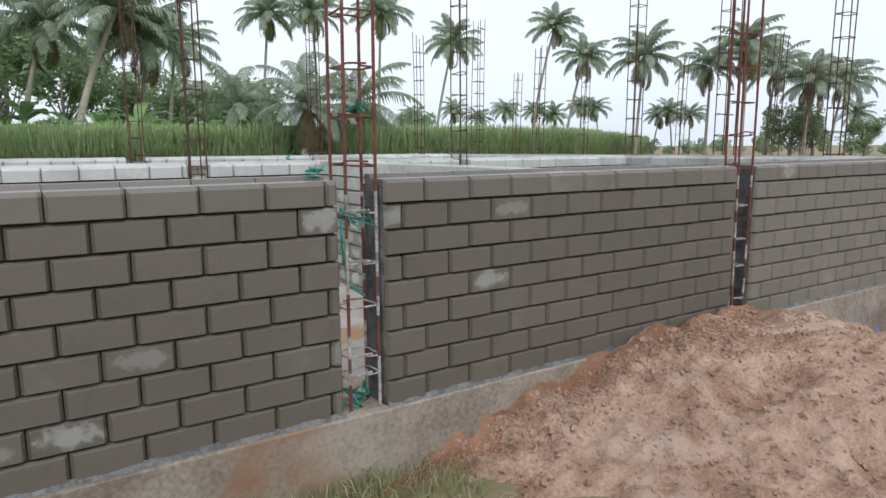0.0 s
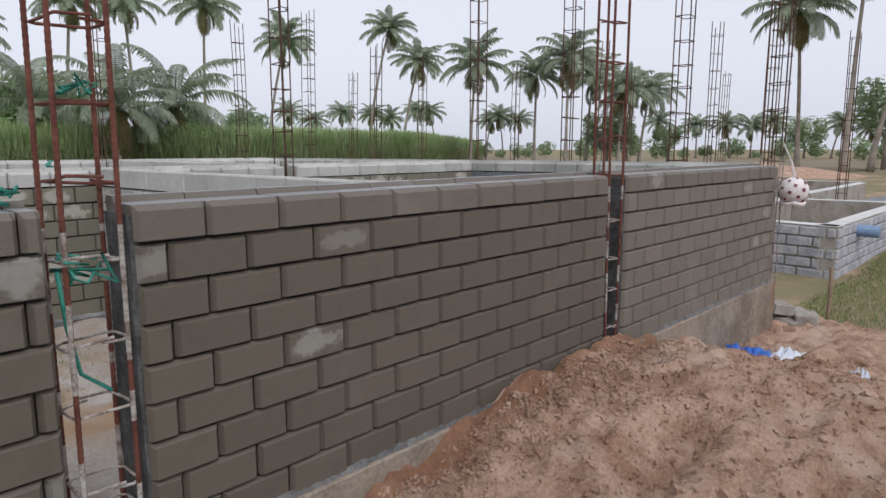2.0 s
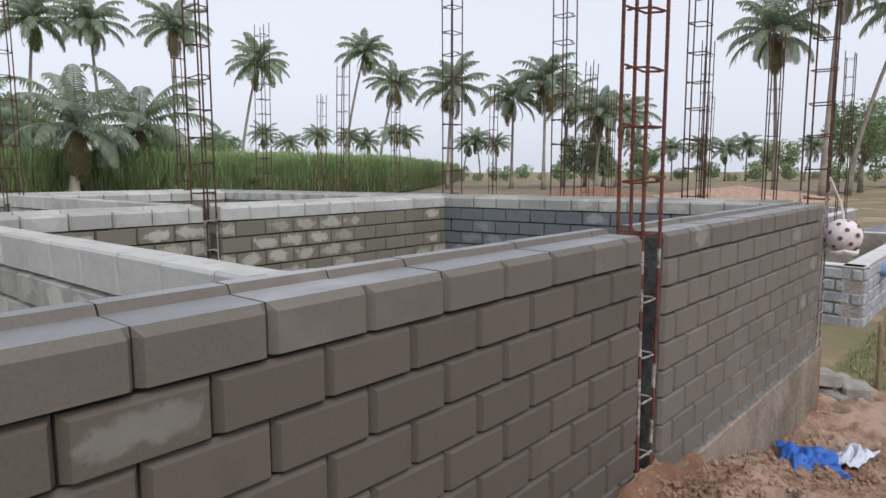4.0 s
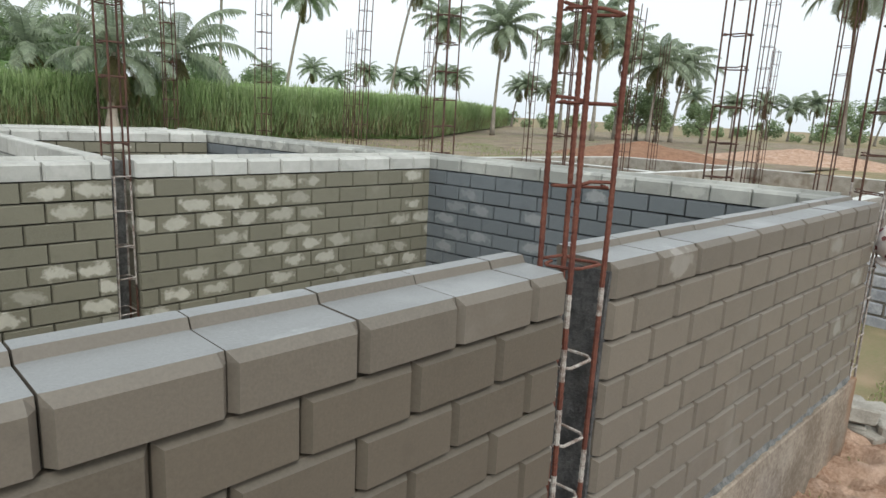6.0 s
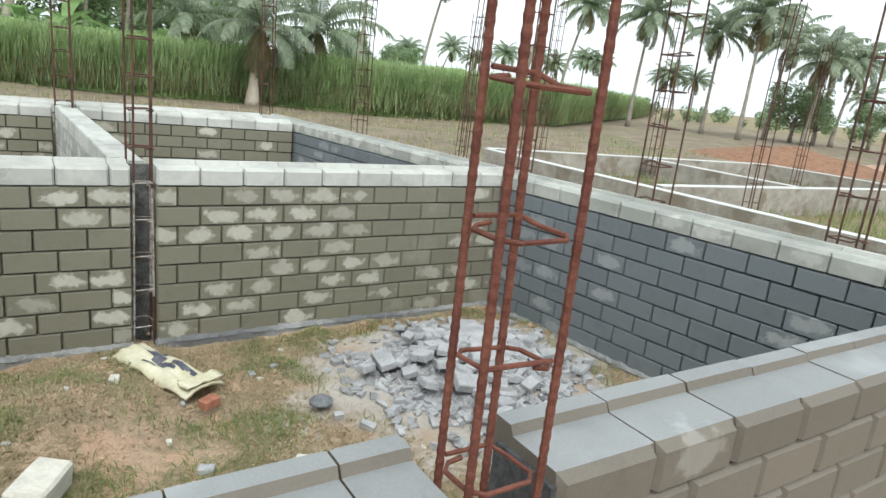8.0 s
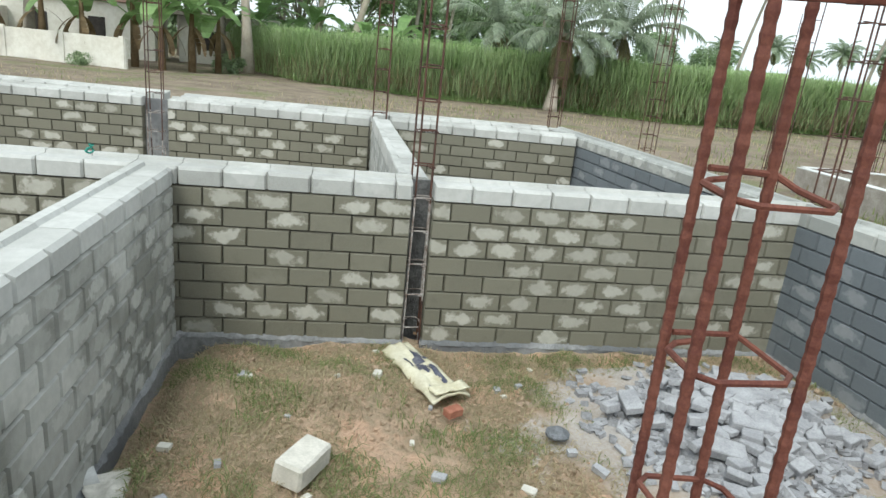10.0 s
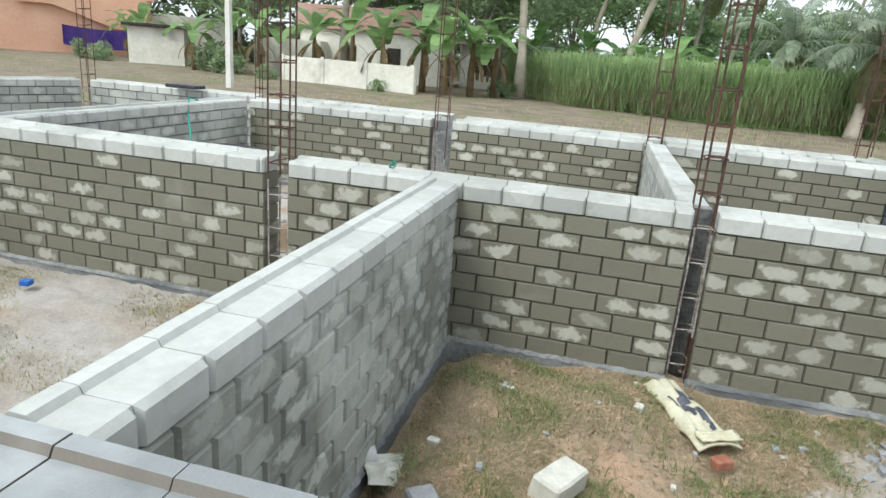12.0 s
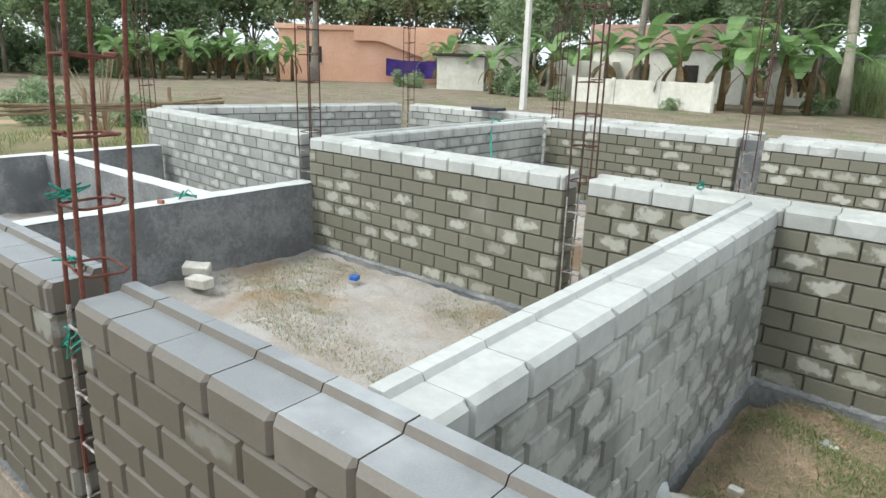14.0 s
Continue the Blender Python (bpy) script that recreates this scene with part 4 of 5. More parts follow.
blades("room_grass", scatter(17000, 3.0, 7.0, 3.2, 6.05, room_z, lambda x, y, r: clear(x, y, r) and patchy(2.9, 0.12, 0)(x, y, r), 1), 0.02, 0.055, 0.0027, GRASS, "short green grass on the room floor", 2.6)
blades("room_straw", scatter(42000, 3.0, 7.0, 3.2, 6.05, room_z, lambda x, y, r: clear(x, y, r) and patchy(1.5, -0.25, 9)(x, y, r), 2), 0.014, 0.04, 0.0024, STRAW, "dry straw lying on the room floor", 3.6)
blades("room_straw", scatter(12000, -1.0, 2.6, 4.6, 6.05, room_z, lambda x, y, r: patchy(0.9, 0.0, 20)(x, y, r), 3), 0.012, 0.035, 0.0017, STRAW, "dry grass patch on the dusty floor", 2.2)
blades("room_grass", scatter(4000, -1.0, 2.6, 4.6, 6.05, room_z, lambda x, y, r: patchy(0.9, 0.12, 20)(x, y, r), 13), 0.015, 0.04, 0.0018, GRASS, "thin green grass on the dusty floor", 1.5)
blades("yard_grass", scatter(9000, -1.0, 2.2, 0.6, 2.9, ground_z, lambda x, y, r: patchy(1.2, 0.0, 4)(x, y, r) or (y > 2.5 and x < 2.0 and r > 0.5), 4), 0.03, 0.13, 0.003, GRASS, "green weeds along the plinth", 1.0)
blades("yard_straw", scatter(3500, -1.0, 2.0, 0.6, 2.9, ground_z, lambda x, y, r: r > 0.2, 5), 0.03, 0.12, 0.003, STRAW, "dry grass along the plinth", 1.6)
blades("yard_grass", scatter(20000, 5.9, 16, -5, 3.0, ground_z, lambda x, y, r: patchy(0.5, -0.05, 14)(x, y, r) and not (x > 10.4 and y > 2.9), 6), 0.02, 0.06, 0.005, GRASS, "thin green grass on the plot", 1.0)
blades("yard_straw", scatter(22000, 5.7, 16, -5, 3.0, ground_z, lambda x, y, r: not (x > 10.4 and y > 2.9) and (x > 6.3 or r > 0.6), 7), 0.02, 0.06, 0.005, STRAW, "dry yellow grass on the plot", 1.6)
blades("yard_grass", scatter(4200, 7.6, 15.5, 1.4, 2.95, ground_z, lambda x, y, r: y > 2.95 - 0.9 * r - 0.05 * (x - 7.6), 16), 0.03, 0.08, 0.005, GRASS, "green grass along the tank foot", 1.0)
blades("yard_grass", scatter(9000, 15, 60, -14, 6, ground_z, lambda x, y, r: y < 0.05 * x + 3, 8), 0.05, 0.2, 0.02, STRAW, "dry grass of the distant plot", 1.0)
blades("side_grass", scatter(9000, -16, -5.2, 3, 13, ground_z, lambda x, y, r: patchy(0.6, -0.1, 40)(x, y, r), 9), 0.05, 0.25, 0.008, GRASS, "weeds beside the fence", 0.8)
blades("field_weeds", scatter(9000, -34, 30, 11.7, 36, lambda x, y: -0.3, lambda x, y, r: patchy(0.3, 0.0, 90)(x, y, r), 21), 0.05, 0.22, 0.012, GRASS, "low green weeds on the bare field", 1.0)
blades("field_weeds", scatter(7000, -30, 30, 11.7, 34, lambda x, y: -0.3, lambda x, y, r: patchy(0.2, 0.05, 60)(x, y, r), 10), 0.05, 0.25, 0.012, STRAW, "dry weeds on the bare field", 0.8)
blades("plot_weeds", scatter(8000, 8, 24, 5.5, 15, ground_z, lambda x, y, r: patchy(0.4, -0.05, 70)(x, y, r), 11), 0.05, 0.35, 0.012, GRASS, "weeds between the foundations", 0.8)


# ---- sugar cane field ----
def cane_front(x):
    """The near edge of the field."""
    if x < 14:
        return 35.5 - 0.05 * (x - 14) + (9 if x < 2 else 0) * smooth(2, -4, x)
    return 32.5 + 0.10 * (x - 14) + max(0, x - 34) * 0.62 + 3.0 * smooth(20, 14, x)


g = random.Random(3)
verts, faces = [], []
dry_v, dry_f = [], []
for k in range(120000):
    x = g.uniform(-4, 92)
    y = cane_front(x) + abs(g.gauss(0, 1)) * 2.6
    u = g.uniform(0, 6.283)
    dx, dy = math.cos(u), math.sin(u)
    base = -0.4 + g.uniform(0.1, 2.1)
    h = g.uniform(0.7, 1.25)
    crest = 0.45 * noise.noise(Vector((x * 0.6, y * 0.6, 5.0))) + 0.25 * noise.noise(Vector((x * 1.9, y * 1.9, 8.0))) - 0.12
    if base + h > 3.0 + crest:
        h = max(0.4, g.uniform(2.6, 3.4) + crest - base)
    reach = g.uniform(0.2, 1.15)
    w = 0.013 * (1 + max(0, x) / 50)
    dry = base < 0.45 and g.random() < 0.4
    V, F = (dry_v, dry_f) if dry else (verts, faces)
    o = len(V)
    V += [(x - dy * w, y + dx * w, base), (x + dy * w, y - dx * w, base),
          (x + dx * reach * 0.4 - dy * w, y + dy * reach * 0.4 + dx * w, base + h * 0.75), (x + dx * reach * 0.4 + dy * w, y + dy * reach * 0.4 - dx * w, base + h * 0.75),
          (x + dx * reach, y + dy * reach, base + h * (1.0 - 0.3 * reach))]
    F += [(o, o + 1, o + 3, o + 2), (o + 2, o + 3, o + 4)]
tagged(new("sugar_cane", raw("sugar_cane", verts, faces, CANE)), "tall green sugar cane field", "sugar cane", kind="stuff")
tagged(new("sugar_cane_trash", raw("sugar_cane_trash", dry_v, dry_f, CANE_DRY)), "dry lower leaves along the cane edge", "sugar cane", kind="stuff")
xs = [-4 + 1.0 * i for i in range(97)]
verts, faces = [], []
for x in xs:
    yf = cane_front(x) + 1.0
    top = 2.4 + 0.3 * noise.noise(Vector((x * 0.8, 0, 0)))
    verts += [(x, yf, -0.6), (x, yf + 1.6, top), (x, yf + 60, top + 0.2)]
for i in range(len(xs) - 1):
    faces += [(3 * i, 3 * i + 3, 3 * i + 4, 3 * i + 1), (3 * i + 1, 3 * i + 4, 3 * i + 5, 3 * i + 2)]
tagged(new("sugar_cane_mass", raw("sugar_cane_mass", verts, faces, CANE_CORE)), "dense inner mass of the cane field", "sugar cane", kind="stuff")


# ---- palms and trees ----
def palm_meshes(seed, fronds, length, droop, leaf=0.055, count=20, old=4):
    g = random.Random(seed)
    green, dead = ([], []), ([], [])
    for k in range(fronds + old):
        V, F = green if k < fronds else dead
        u = k * 2.4 + g.uniform(-0.3, 0.3)
        age = k / fronds
        up = radians(78 - 92 * age + g.uniform(-10, 10)) if k < fronds else radians(g.uniform(-60, -35))
        ln = length * g.uniform(0.85, 1.1) * (0.75 if k >= fronds else 1)
        d = Vector((math.cos(u), math.sin(u), 0))
        side = Vector((-math.sin(u), math.cos(u), 0))
        p = Vector((0, 0, 0))
        a = up
        n = count
        pts = []
        for i in range(n + 1):
            pts.append((p.copy(), a))
            p += (d * math.cos(a) + Vector((0, 0, math.sin(a)))) * ln / n
            a -= radians(droop) / n * (0.5 + 1.2 * i / n)
        for i in range(n):
            (p0, a0), (p1, a1) = pts[i], pts[i + 1]
            w = ln * 0.012 * (1 - i / n) + 0.004
            o = len(V)
            V += [p0 - side * w, p0 + side * w, p1 + side * w, p1 - side * w]
            F.append((o, o + 1, o + 2, o + 3))
            if i < 2:
                continue
            tang = d * math.cos(a0) + Vector((0, 0, math.sin(a0)))
            s = math.sin(math.pi * min(1, (i / n) * 0.93 + 0.07)) ** 0.6
            for sgn in (-1, 1):
                ll = ln * 0.27 * s * g.uniform(0.75, 1.1)
                tip = p0 + side * sgn * ll * 0.62 + tang * ll * 0.45 + Vector((0, 0, -ll * g.uniform(0.3, 0.75)))
                mid = p0 + side * sgn * ll * 0.42 + tang * ll * 0.28 + Vector((0, 0, -ll * 0.1))
                wv = tang * leaf * ln / 4
                o = len(V)
                V += [p0 - wv * 0.5, p0 + wv * 0.5, mid + wv * 0.6, mid - wv * 0.6, tip]
                F += [(o, o + 1, o + 2, o + 3), (o + 3, o + 2, o + 4)]
    return [raw("crown", v, f, m) for (v, f), m in ((green, FROND), (dead, FROND_OLD)) if v]


CROWNS = [palm_meshes(s, 26, 3.5, 80, leaf=0.15, count=22, old=4) for s in (1, 2, 3)]
YOUNG = [palm_meshes(s, 18, 4.2, 80, leaf=0.10, count=30, old=5) for s in (11, 12)]


def palm(x, y, height, seed, label, lean=0.0, lean_dir=0.0, crown=None, scale=1.0, trunk=0.15, bark=None, base=-0.45):
    g = random.Random(seed)
    ob = thing("coconut_palm", pose(x, y, base), label, "palm tree", "coconut palms")
    dx, dy = math.cos(radians(lean_dir)) * lean, math.sin(radians(lean_dir)) * lean
    h = height - base
    pts = []
    for i in range(15):
        u = i / 14
        pts.append((dx * u ** 1.5, dy * u ** 1.5, h * u))
    radii = [trunk * (1.35 - 0.6 * min(1, i / 4) if i < 4 else 0.75 - 0.22 * (i - 4) / 10) * 1.25 for i in range(15)]
    v, f = tube(pts, radii, 9)
    part("trunk", raw("trunk", v, f, bark or BARK, True), None, ob)
    for me in (crown or CROWNS[seed % 3]):
        c = new("crown", me)
        c.parent = ob
        c.matrix_basis = Matrix.Translation(pts[-1]) @ Matrix.Rotation(g.uniform(0, 6.28), 4, "Z") @ Matrix.Scale(scale, 4)
    return ob


def polar(az, d, eye=(2.0, 1.5)):
    return eye[0] + d * math.sin(radians(az)), eye[1] + d * math.cos(radians(az))


PL = "tall slender coconut palm behind the cane field"
SM = "far small coconut palm on the horizon"
# azimuth, distance, crown elevation, lean, lean direction, scale
STANDS = [
    (18.8, 62, 10.7, 1.0, 0, 1.0, (0.2, 0.4)), (22.3, 64, 10.9, 0.5, 180, 1.05, (0.2, 0.4)), (28.0, 66, 11.0, 0.5, 0, 1.05, (0.2, 0.4)),
    (34.1, 68, 8.6, 2.4, 0, 1.05, (0.2, 0.4)), (42.6, 72, 9.7, 3.2, 0, 1.0, (0.2, 0.4)), (45.1, 70, 7.2, 2.6, 0, 1.0, (0.2, 0.4)),
    (49.9, 66, 7.0, 0.8, 0, 1.2, (0.2, 0.4)), (55.0, 70, 6.0, 1.8, 30, 1.1, (0.2, 0.4)), (57.6, 66, 7.4, 2.2, 30, 1.2, (0.2, 0.4)), (59.6, 74, 5.6, 1.0, 0, 1.1, (0.2, 0.4)),
    (62.2, 70, 4.6, 1.0, 0, 1.2, (0.2, 0.4)), (64.2, 76, 4.6, 2.0, 0, 1.1, (0.2, 0.4)),
    (75.4, 52, 10.4, 2.2, 180, 1.15, (2.0, 1.9)), (79.6, 50, 13.6, 1.8, 0, 1.1, (2.0, 1.9)), (84.0, 54, 11.5, 3.4, -50, 1.1, (2.0, 1.9)),
]
for k, (az, d, el, lean, ldir, sc, eye) in enumerate(STANDS):
    x, y = polar(az, d, eye)
    palm(x - lean * math.cos(radians(ldir)), y - lean * math.sin(radians(ldir)), 1.2 + d * math.tan(radians(el)), k, PL, lean, ldir, scale=sc)
for k, (az, el) in enumerate(((38.5, 3.0), (41.0, 2.9), (43.2, 2.6), (44.9, 3.2), (46.5, 3.1), (52.3, 2.6), (53.6, 2.4), (50.8, 2.4), (33.0, 3.0), (30.5, 2.6), (36.0, 2.4), (66.0, 2.2), (68.0, 1.8), (70.5, 1.9), (72.0, 1.6), (73.5, 2.0), (77.5, 1.8), (79.0, 1.5), (82.0, 1.7))):
    x, y = polar(az, 125, (0.2, 0.4))
    palm(x, y, 1.2 + 125 * math.tan(radians(el)), 40 + k, SM, 1.2 * (k % 3), 40 * k, scale=1.0)
YP = "young coconut palm with arching fronds at the field edge"
for k, (x, y, top, sc) in enumerate(((13.8, 35.2, 3.4, 0.92), (17.6, 36.2, 3.7, 1.0), (11.8, 39.5, 3.6, 0.85))):
    palm(x, y, top, 80 + k, YP, 0.3, 90 * k, crown=YOUNG[k % 2], scale=sc, trunk=0.24, bark=BARK_PALE)
LP = "leaning pale-trunked coconut palm at the field edge"
palm(3.2, 45.5, 9.4, 91, LP, 3.0, 0, scale=1.25, trunk=0.24, bark=BARK_PALE)
palm(-2.2, 41.6, 9.8, 92, LP, 0.7, 180, scale=1.3, trunk=0.26, bark=BARK_PALE)
palm(0.6, 50, 9.0, 93, LP, 2.0, 0, scale=1.2, trunk=0.2, bark=BARK_PALE)
palm(-12.0, 38, 10.5, 94, LP, 0.6, 0, scale=1.2, trunk=0.22, bark=BARK)
palm(-44.5, 42, 10.5, 95, LP, 0.8, 0, scale=1.2, trunk=0.3, bark=BARK)
palm(7.5, 48, 8.2, 96, PL, 0.6, 0, scale=1.2)
palm(11, 58, 9.5, 97, PL, 1.0, 0, scale=1.2)
palm(-6, 52, 10.2, 98, PL, 1.0, 0, scale=1.3)


def leaf_cloud(seed, r, n, size, lobes, material=None, flat=0.8):
    g = random.Random(seed)
    centres = []
    for k in range(lobes):
        u, w = g.uniform(0, 6.283), g.uniform(-0.5, 1.0)
        q = r * g.uniform(0.35, 0.8)
        centres.append((Vector((q * math.cos(u), q * math.sin(u), w * r * flat * 0.7)), r * g.uniform(0.28, 0.5)))
    V, F = [], []
    for k in range(n):
        c, cr = centres[k % lobes]
        d = Vector((g.gauss(0, 1), g.gauss(0, 1), g.gauss(0, 1))).normalized()
        p = c + d * cr * g.uniform(0.6, 1.08)
        a = Vector((g.gauss(0, 1), g.gauss(0, 1), g.gauss(0, 0.6))).normalized()
        b = a.orthogonal().normalized()
        b.rotate(Matrix.Rotation(g.uniform(0, 6.28), 3, a))
        s = size * g.uniform(0.6, 1.3)
        o = len(V)
        V += [p - a * s, p + b * s * 0.45, p + a * s, p - b * s * 0.45]
        F.append((o, o + 1, o + 2, o + 3))
    return raw("crown", V, F, material or LEAF), centres


CLOUDS = [leaf_cloud(s, 2.6, 4200, 0.16, 14) for s in (1, 2, 3)]
BUSHES = [leaf_cloud(s, 1.0, 1100, 0.10, 7) for s in (4, 5)]


def tree(x, y, h, scale, seed, label, base=-0.4):
    crown, centres = CLOUDS[seed % 3]
    ob = thing("broadleaf_tree", pose(x, y, base, 0, 0, 67 * seed), label, "tree", "broadleaf trees")
    top = Vector((0, 0, h - base))
    pieces = [tube([(0, 0, 0), (0.05, 0.1, h * 0.35), (0, 0, h - base - 0.6 * scale)], [0.22, 0.16, 0.10], 8)]
    for c, r in centres[:7]:
        e = top + c * scale
        pieces.append(tube([Vector((0, 0, (h - base) * 0.45)), (e + Vector((0, 0, h * 0.5))) / 2, e], [0.09, 0.06, 0.02], 5))
    v, f = joined(pieces)
    part("trunk", raw("trunk", v, f, BARK, True), None, ob)
    c = new("crown", crown)
    c.parent = ob
    c.matrix_basis = Matrix.Translation(top) @ Matrix.Scale(scale, 4)


def bush(x, y, scale, seed, label="dense green bush at the field edge", base=-0.4):
    ob = thing("bush", pose(x, y, base, 0, 0, 50 * seed), label, "bush", "bushes")
    c = new("foliage", BUSHES[seed % 2][0])
    c.parent = ob
    c.matrix_basis = Matrix.Translation((0, 0, 0.55 * scale)) @ Matrix.Scale(scale, 4)


def banana_mesh(seed):
    g = random.Random(seed)
    green, dead = ([], []), ([], [])
    for k in range(13):
        live = k < 9
        V, F = green if live else dead
        u = k * 2.4 + g.uniform(-0.3, 0.3)
        d = Vector((math.cos(u), math.sin(u), 0))
        side = Vector((-math.sin(u), math.cos(u), 0))
        a = radians(80 - 7 * k) if live else radians(-20)
        ln = g.uniform(1.6, 2.2) if live else 1.3
        p = Vector((0, 0, 1.9 if live else 1.6))
        n = 9
        rows = []
        for i in range(n + 1):
            w = 0.02 if i < 2 else 0.27 * math.sin(math.pi * (i - 1) / (n - 0.4)) ** 0.6 * (1 if live else 0.35)
            tilt = Vector((0, 0, 0.12 * w))
            rows.append((p - side * w + tilt, p.copy(), p + side * w + tilt))
            p = p + (d * math.cos(a) + Vector((0, 0, math.sin(a)))) * ln / n
            a -= radians((100 if live else 70) / n)
        for i in range(n):
            o = len(V)
            gap = 0.12 if g.random() < 0.4 else 0.0
            for j in (0, 1, 2):
                V.append(rows[i][j])
            for j in (0, 1, 2):
                V.append(rows[i + 1][j].lerp(rows[i][j], gap if j != 1 else 0))
            F += [(o, o + 1, o + 4, o + 3), (o + 1, o + 2, o + 5, o + 4)]
    stem = tube([(0, 0, 0), (0.02, 0, 1.0), (0, 0.02, 2.0)], [0.13, 0.11, 0.06], 8)
    return raw("leaves", *green, BANANA), raw("dead_leaves", *dead, BANANA_DRY), raw("stem", *stem, BANANA_DRY, True)


BANANAS = [banana_mesh(s) for s in (1, 2, 3)]


def banana(x, y, scale, seed, base=-0.4):
    ob = thing("banana_plant", pose(x, y, base, 0, 0, 77 * seed) @ Matrix.Scale(scale, 4), "banana plant with broad green and dry leaves", "banana plant", "banana plants")
    for nm, me in zip(("leaves", "dead_leaves", "stem"), BANANAS[seed % 3]):
        c = new(nm, me)
        c.parent = ob


g = random.Random(12)
TL = "dense dark green broadleaf tree behind the plot"
for k, (x, y, h, s) in enumerate(((-62, 30, 5.5, 1.6), (-56, 25, 5, 1.5), (-60, 38, 6, 1.7), (-66, 20, 6, 1.7), (-58, 45, 6.5, 1.5), (-52, 56, 8, 1.7), (-38, 62, 8.5, 1.8), (-31, 56, 6.5, 1.7), (-26, 50, 6.2, 1.5), (-22, 46, 6, 1.4), (-20, 60, 9, 1.8), (-10, 58, 8, 1.7), (-4.5, 47, 6.5, 1.5), (-1, 60, 7, 1.7), (4, 64, 7.5, 1.6), (-46, 64, 9, 1.9), (8, 66, 5, 1.4), (12, 70, 5, 1.5), (17, 72, 4.4, 1.4), (22, 74, 4.2, 1.3), (-70, 10, 6, 1.7), (-64, 3, 6, 1.7), (-5.5, 43, 5.0, 1.2), (-54, 18, 4.5, 1.2))):
    tree(x, y, h, s, k, TL)
for k, (az, d, h, s) in enumerate(((81.3, 58, 4.0, 1.1), (66, 74, 2.2, 0.7), (62.5, 70, 2.2, 0.8), (76, 120, 3.0, 1.3), (84, 80, 3.6, 1.5), (87, 80, 3.4, 1.4), (61, 72, 2.6, 1.1), (30, 76, 3.0, 1.0), (26, 74, 3.4, 1.2), (16, 66, 4.2, 1.4), (14, 62, 4.6, 1.3))):
    x, y = polar(az, d)
    tree(x, y, h, s, k + 50, "hazy broadleaf tree beyond the cane")
for k in range(26):
    az = -66 + k * 1.05 + g.uniform(-0.4, 0.4)
    x, y = polar(az, g.uniform(58, 64), (3.4, 2.2))
    if az < -52:
        banana(x, y, g.uniform(1.1, 1.5), k)
for k, (x, y, s) in enumerate(((-9.0, 36.5, 1.5), (-7.0, 37.5, 1.6), (-5.4, 36.4, 1.4), (-4.2, 37.2, 1.5), (-11.5, 38.2, 1.6), (-14.5, 39.5, 1.5), (-18.5, 40, 1.4), (-21, 41, 1.4), (-3.2, 38.5, 1.4), (-31.5, 45.5, 1.4), (6.1, 39.6, 1.35), (4.4, 40.5, 1.2), (-34, 47, 1.2), (-2.0, 45, 1.5), (1.0, 47, 1.6), (-22.5, 39, 1.2), (11, 44, 1.2), (7.8, 43, 1.2))):
    banana(x, y, s, k)
for k, (x, y, s) in enumerate(((-20.2, 38.6, 1.3), (-21.8, 40.0, 1.5), (-23.5, 44, 1.4), (2.4, 41.0, 0.9), (-8.5, 35.0, 0.6), (-16, 36.6, 0.7), (-33, 42, 1.2), (-31, 41, 0.9), (-55, 31, 1.4), (-52, 27, 1.2), (-57, 35, 1.4), (-24, 43, 1.0), (-15.5, 11.5, 0.8), (-17, 9.5, 1.0), (0, 42, 1.1), (-3, 40, 0.9), (-58, 24, 1.5), (-50, 39, 0.9))):
    bush(x, y, s, k)
for k in range(40):
    az = 12 + k * 1.9
    x, y = polar(az, 118 + 14 * math.sin(k * 1.7))
    bush(x, y, (3.0 if az < 34 else 1.7) + 0.8 * math.sin(k * 2.3), k, "hazy distant green thicket", base=-0.2)

g = random.Random(77)
for k in range(60):
    az = -78 + k * 1.55 + g.uniform(-0.5, 0.5)
    x, y = polar(az, g.uniform(72, 82), (3.4, 2.2))
    bush(x, y, g.uniform(2.6, 4.0), k, "dense green thicket behind the houses")
for k in range(26):
    az = -76 + k * 2.9 + g.uniform(-1, 1)
    x, y = polar(az, g.uniform(70, 80), (3.4, 2.2))
    tree(x, y, g.uniform(6.5, 9.5), g.uniform(1.4, 2.0), k + 90, "tall leafy tree in the grove behind")

# dry bare shrub beside the fence
shrub = thing("bare_shrub", pose(-13.5, 9.6, -0.35), "leafless grey shrub beside the fence", "shrub")
g = random.Random(31)
for k in range(12):
    u, t = g.uniform(0, 6.28), g.uniform(0.25, 0.8)
    e = Vector((math.cos(u) * t * 1.8, math.sin(u) * t * 1.8, g.uniform(1.2, 2.4)))
    v, f = tube([(0, 0, 0), e * 0.5 + Vector((0, 0, 0.15)), e], [0.025, 0.016, 0.006], 5)
    part("branch", raw("branch", v, f, WOOD), None, shrub)

# ---- stick fence ----
fence = thing("stick_fence", pose(0, 0, 0), "rough stick fence with a bundled brushwood rail", "fence")
for k, y in enumerate((4.5, 6.6, 8.6, 10.6)):
    v, f = tube([(-12.0, y, -0.5), (-12.0 + 0.03, y, 0.2), (-12.02, y + 0.03, 0.95)], [0.06, 0.055, 0.05], 7)
    part("post", raw("post", v, f, WOOD), None, fence)
for k in range(5):
    g = random.Random(k)
    v, f = tube([(-12 + g.uniform(-0.1, 0.1), 3 + 1.3 * i, 0.45 + 0.06 * k * 0.7 + g.uniform(-0.05, 0.05)) for i in range(8)], 0.03, 5)
    part("rail", raw("rail", v, f, WOOD), None, fence)

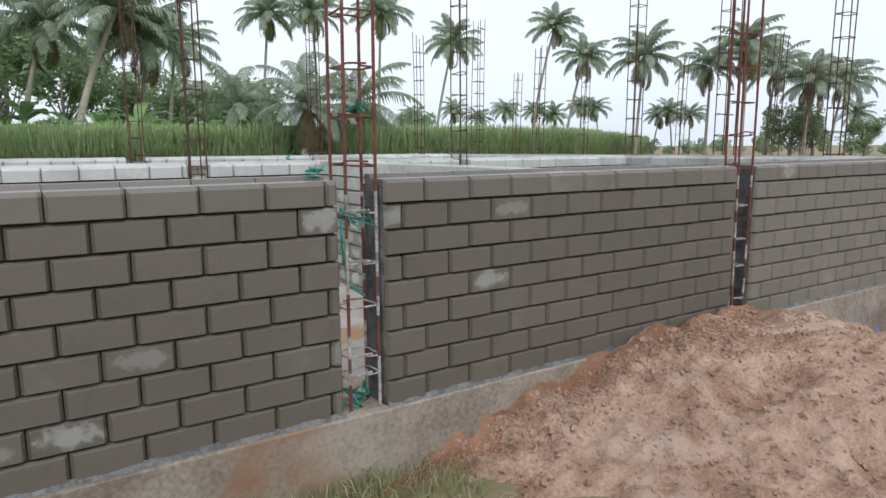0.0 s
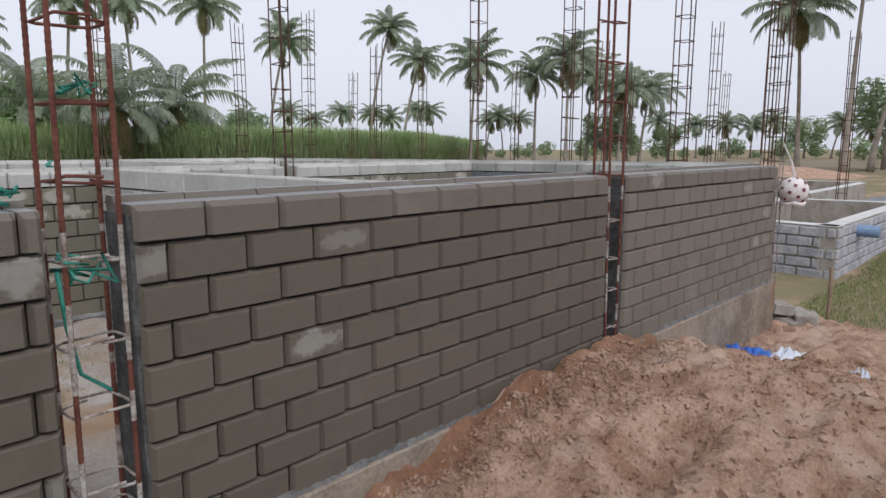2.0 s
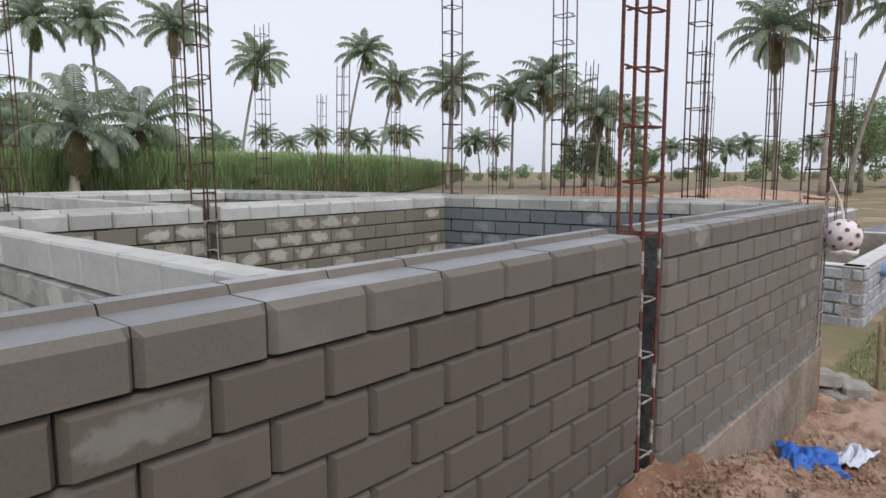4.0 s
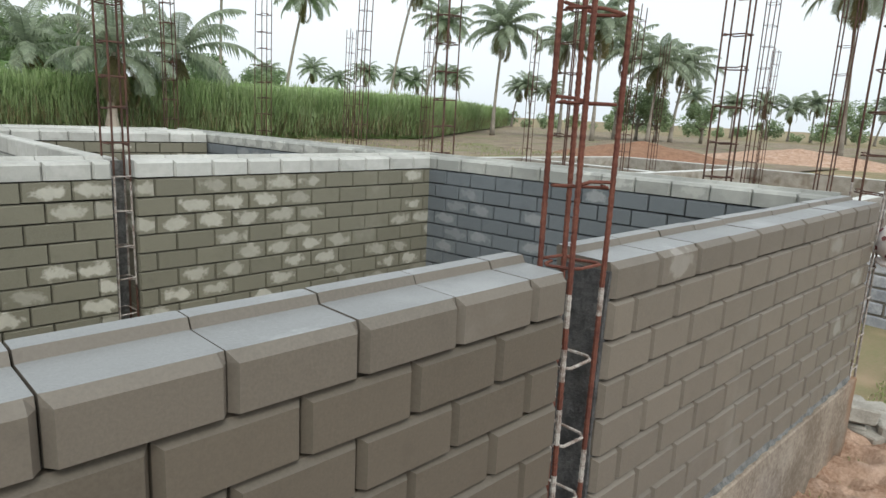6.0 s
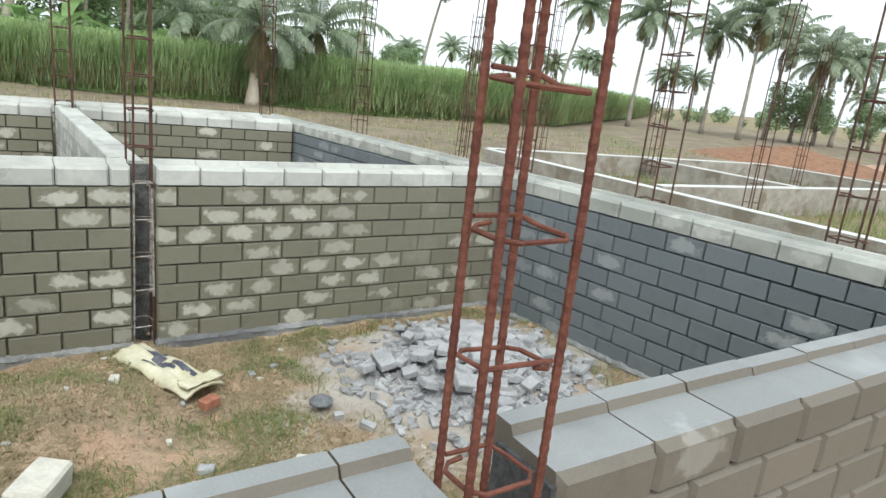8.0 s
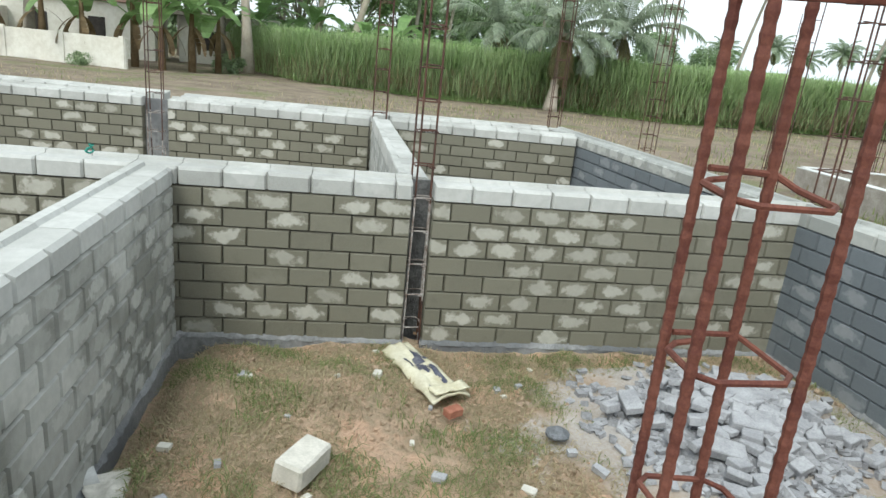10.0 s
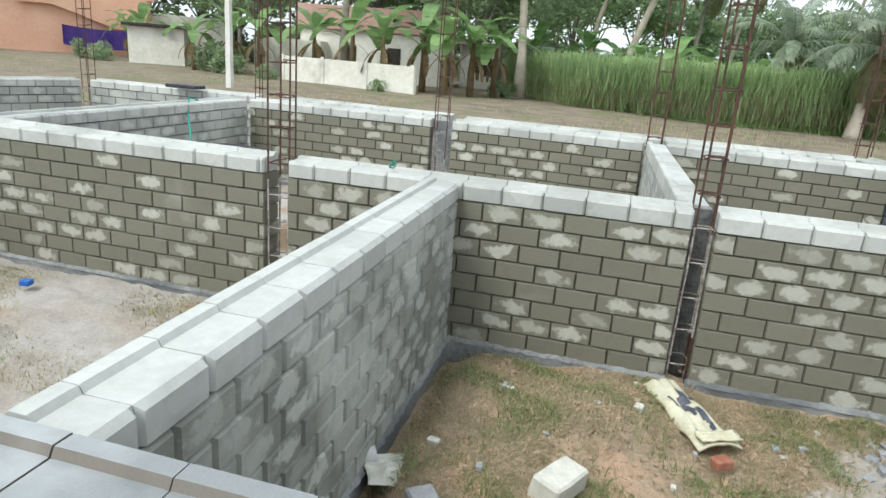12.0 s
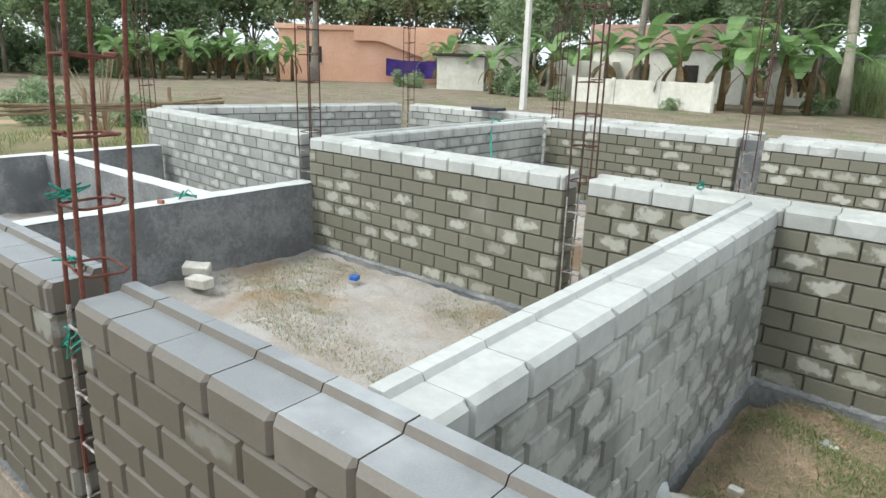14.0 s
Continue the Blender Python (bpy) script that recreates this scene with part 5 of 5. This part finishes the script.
# ---- houses and the compound wall ----
def box_part(name, lo, hi, material, parent, label="", bevel=0.02):
    return part(name, slab(bmesh.new(), lo, hi, bevel), material, parent, label)


def window_part(parent, x, z, w, h, y=-0.02):
    win = part("window", slab(bmesh.new(), (x - w / 2, y - 0.02, z), (x + w / 2, y + 0.05, z + h)), DARK_OPEN, parent, "dark shuttered window")
    part("frame", slab(bmesh.new(), (x - w / 2 - 0.08, y - 0.05, z - 0.1), (x + w / 2 + 0.08, y - 0.021, z), 0.005), CREAM, win)


house = thing("house", pose(-47.9, 40.7, -0.4, 0, 0, 43) @ Matrix.Diagonal((1.5, 1.15, 1.2, 1)), "peach-painted single-storey house with flat roof", "house")
box_part("wall", (0, 0, 0), (11.0, 7, 3.9), PEACH, house)
box_part("wall", (11.05, 0.8, 0), (15.5, 7, 3.2), CREAM, house, "grey-streaked rear wing")
box_part("roof", (-0.2, -0.2, 3.92), (11.2, 7.2, 4.3), PEACH, house, "peach parapet")
bm = bmesh.new()
vs = [bm.verts.new((x, yy, z)) for yy in (-0.6, -0.22) for x, z in ((4.6, 3.2), (6.2, 3.2), (9.2, 1.9), (10.8, 1.9), (10.8, 4.2), (4.6, 4.2))]
bm.faces.new(vs[:6])
bm.faces.new(vs[6:][::-1])
for i in range(6):
    j = (i + 1) % 6
    bm.faces.new((vs[j], vs[i], vs[6 + i], vs[6 + j]))
bmesh.ops.recalc_face_normals(bm, faces=bm.faces)
part("stair_parapet", bm, PEACH, house, "sloping stair parapet")
box_part("canopy", (9.4, -0.9, 2.2), (13.0, -0.1, 2.38), PINK_ROOF, house, "dark porch canopy")
window_part(house, 2.2, 1.5, 0.8, 1.2)
window_part(house, 12.6, 1.2, 1.0, 1.1, 0.78)
cloth = thing("cloth_sheet", pose(-39.4, 46.1, 0.1, 0, 0, 43), "purple cloth sheet hung before the peach house", "cloth")
bm = bmesh.new()
bmesh.ops.create_grid(bm, x_segments=24, y_segments=8, size=0.5)
for v in bm.verts:
    q = v.co.copy()
    v.co = Vector(((q.x + 0.5) * 6.2, 0.12 * math.sin(q.x * 17), (q.y + 0.5) * 1.5 + 0.9 * (q.x ** 2) + 0.15))
bmesh.ops.solidify(bm, geom=bm.faces[:], thickness=0.02)
part("sheet", bm, PURPLE, cloth, smooth=True)

hut = thing("hut", pose(-29.2, 41.2, -0.4, 0, 0, 30), "small stained white outbuilding with a flat slab roof", "hut")
box_part("wall", (0, 0, 0), (3.6, 3, 2.6), CREAM, hut)
box_part("roof", (-0.3, -0.4, 2.62), (3.9, 3.3, 2.8), DARK_OPEN, hut, "dark slab roof")

house = thing("house", pose(-17.5, 43.5, -0.4, 0, 0, 8), "cream house with weathered pink parapet behind bananas", "house")
box_part("wall", (0, 0, 0), (9.5, 6, 3.3), CREAM, house)
box_part("roof", (-0.2, -0.3, 3.32), (9.7, 6.2, 4.8), PINK_ROOF, house, "weathered pink parapet")
box_part("wall", (-2.6, -1.5, 0), (1.9, -0.05, 2.5), CREAM, house, "cream front room")
window_part(house, 3.4, 1.2, 0.9, 1.2)
window_part(house, 6.4, 1.2, 0.9, 1.2)
house = thing("house", pose(-7.4, 47.5, -0.4, 0, 0, 5), "white house glimpsed between banana plants", "house")
box_part("wall", (0, 0, 0), (6.5, 6, 3.0), CREAM, house)
box_part("roof", (-0.3, -0.4, 3.02), (6.8, 6.2, 3.25), CREAM, house)
window_part(house, 2.0, 1.0, 1.0, 1.2)
window_part(house, 4.4, 0.2, 1.0, 2.0)

comp = low_wall("wall_compound", (-15.6, 37.6), (-6.6, 34.9), -0.5, 1.12, 0.18, CREAM, "stained whitewashed compound wall")
for k in range(4):
    x = 0.1 + k * 3.05
    part("pier", slab(bmesh.new(), (x - 0.12, -0.06, -0.5), (x + 0.12, -0.002, 1.2), 0.01), CREAM, comp)

post = thing("utility_pole", pose(-12.7, 27.8, -0.5), "pale square concrete utility pole", "pole")
v, f = tube([(0, 0, 0), (0, 0, 9)], [0.17, 0.12], 4)
part("shaft", raw("shaft", v, f, POLE), None, post)
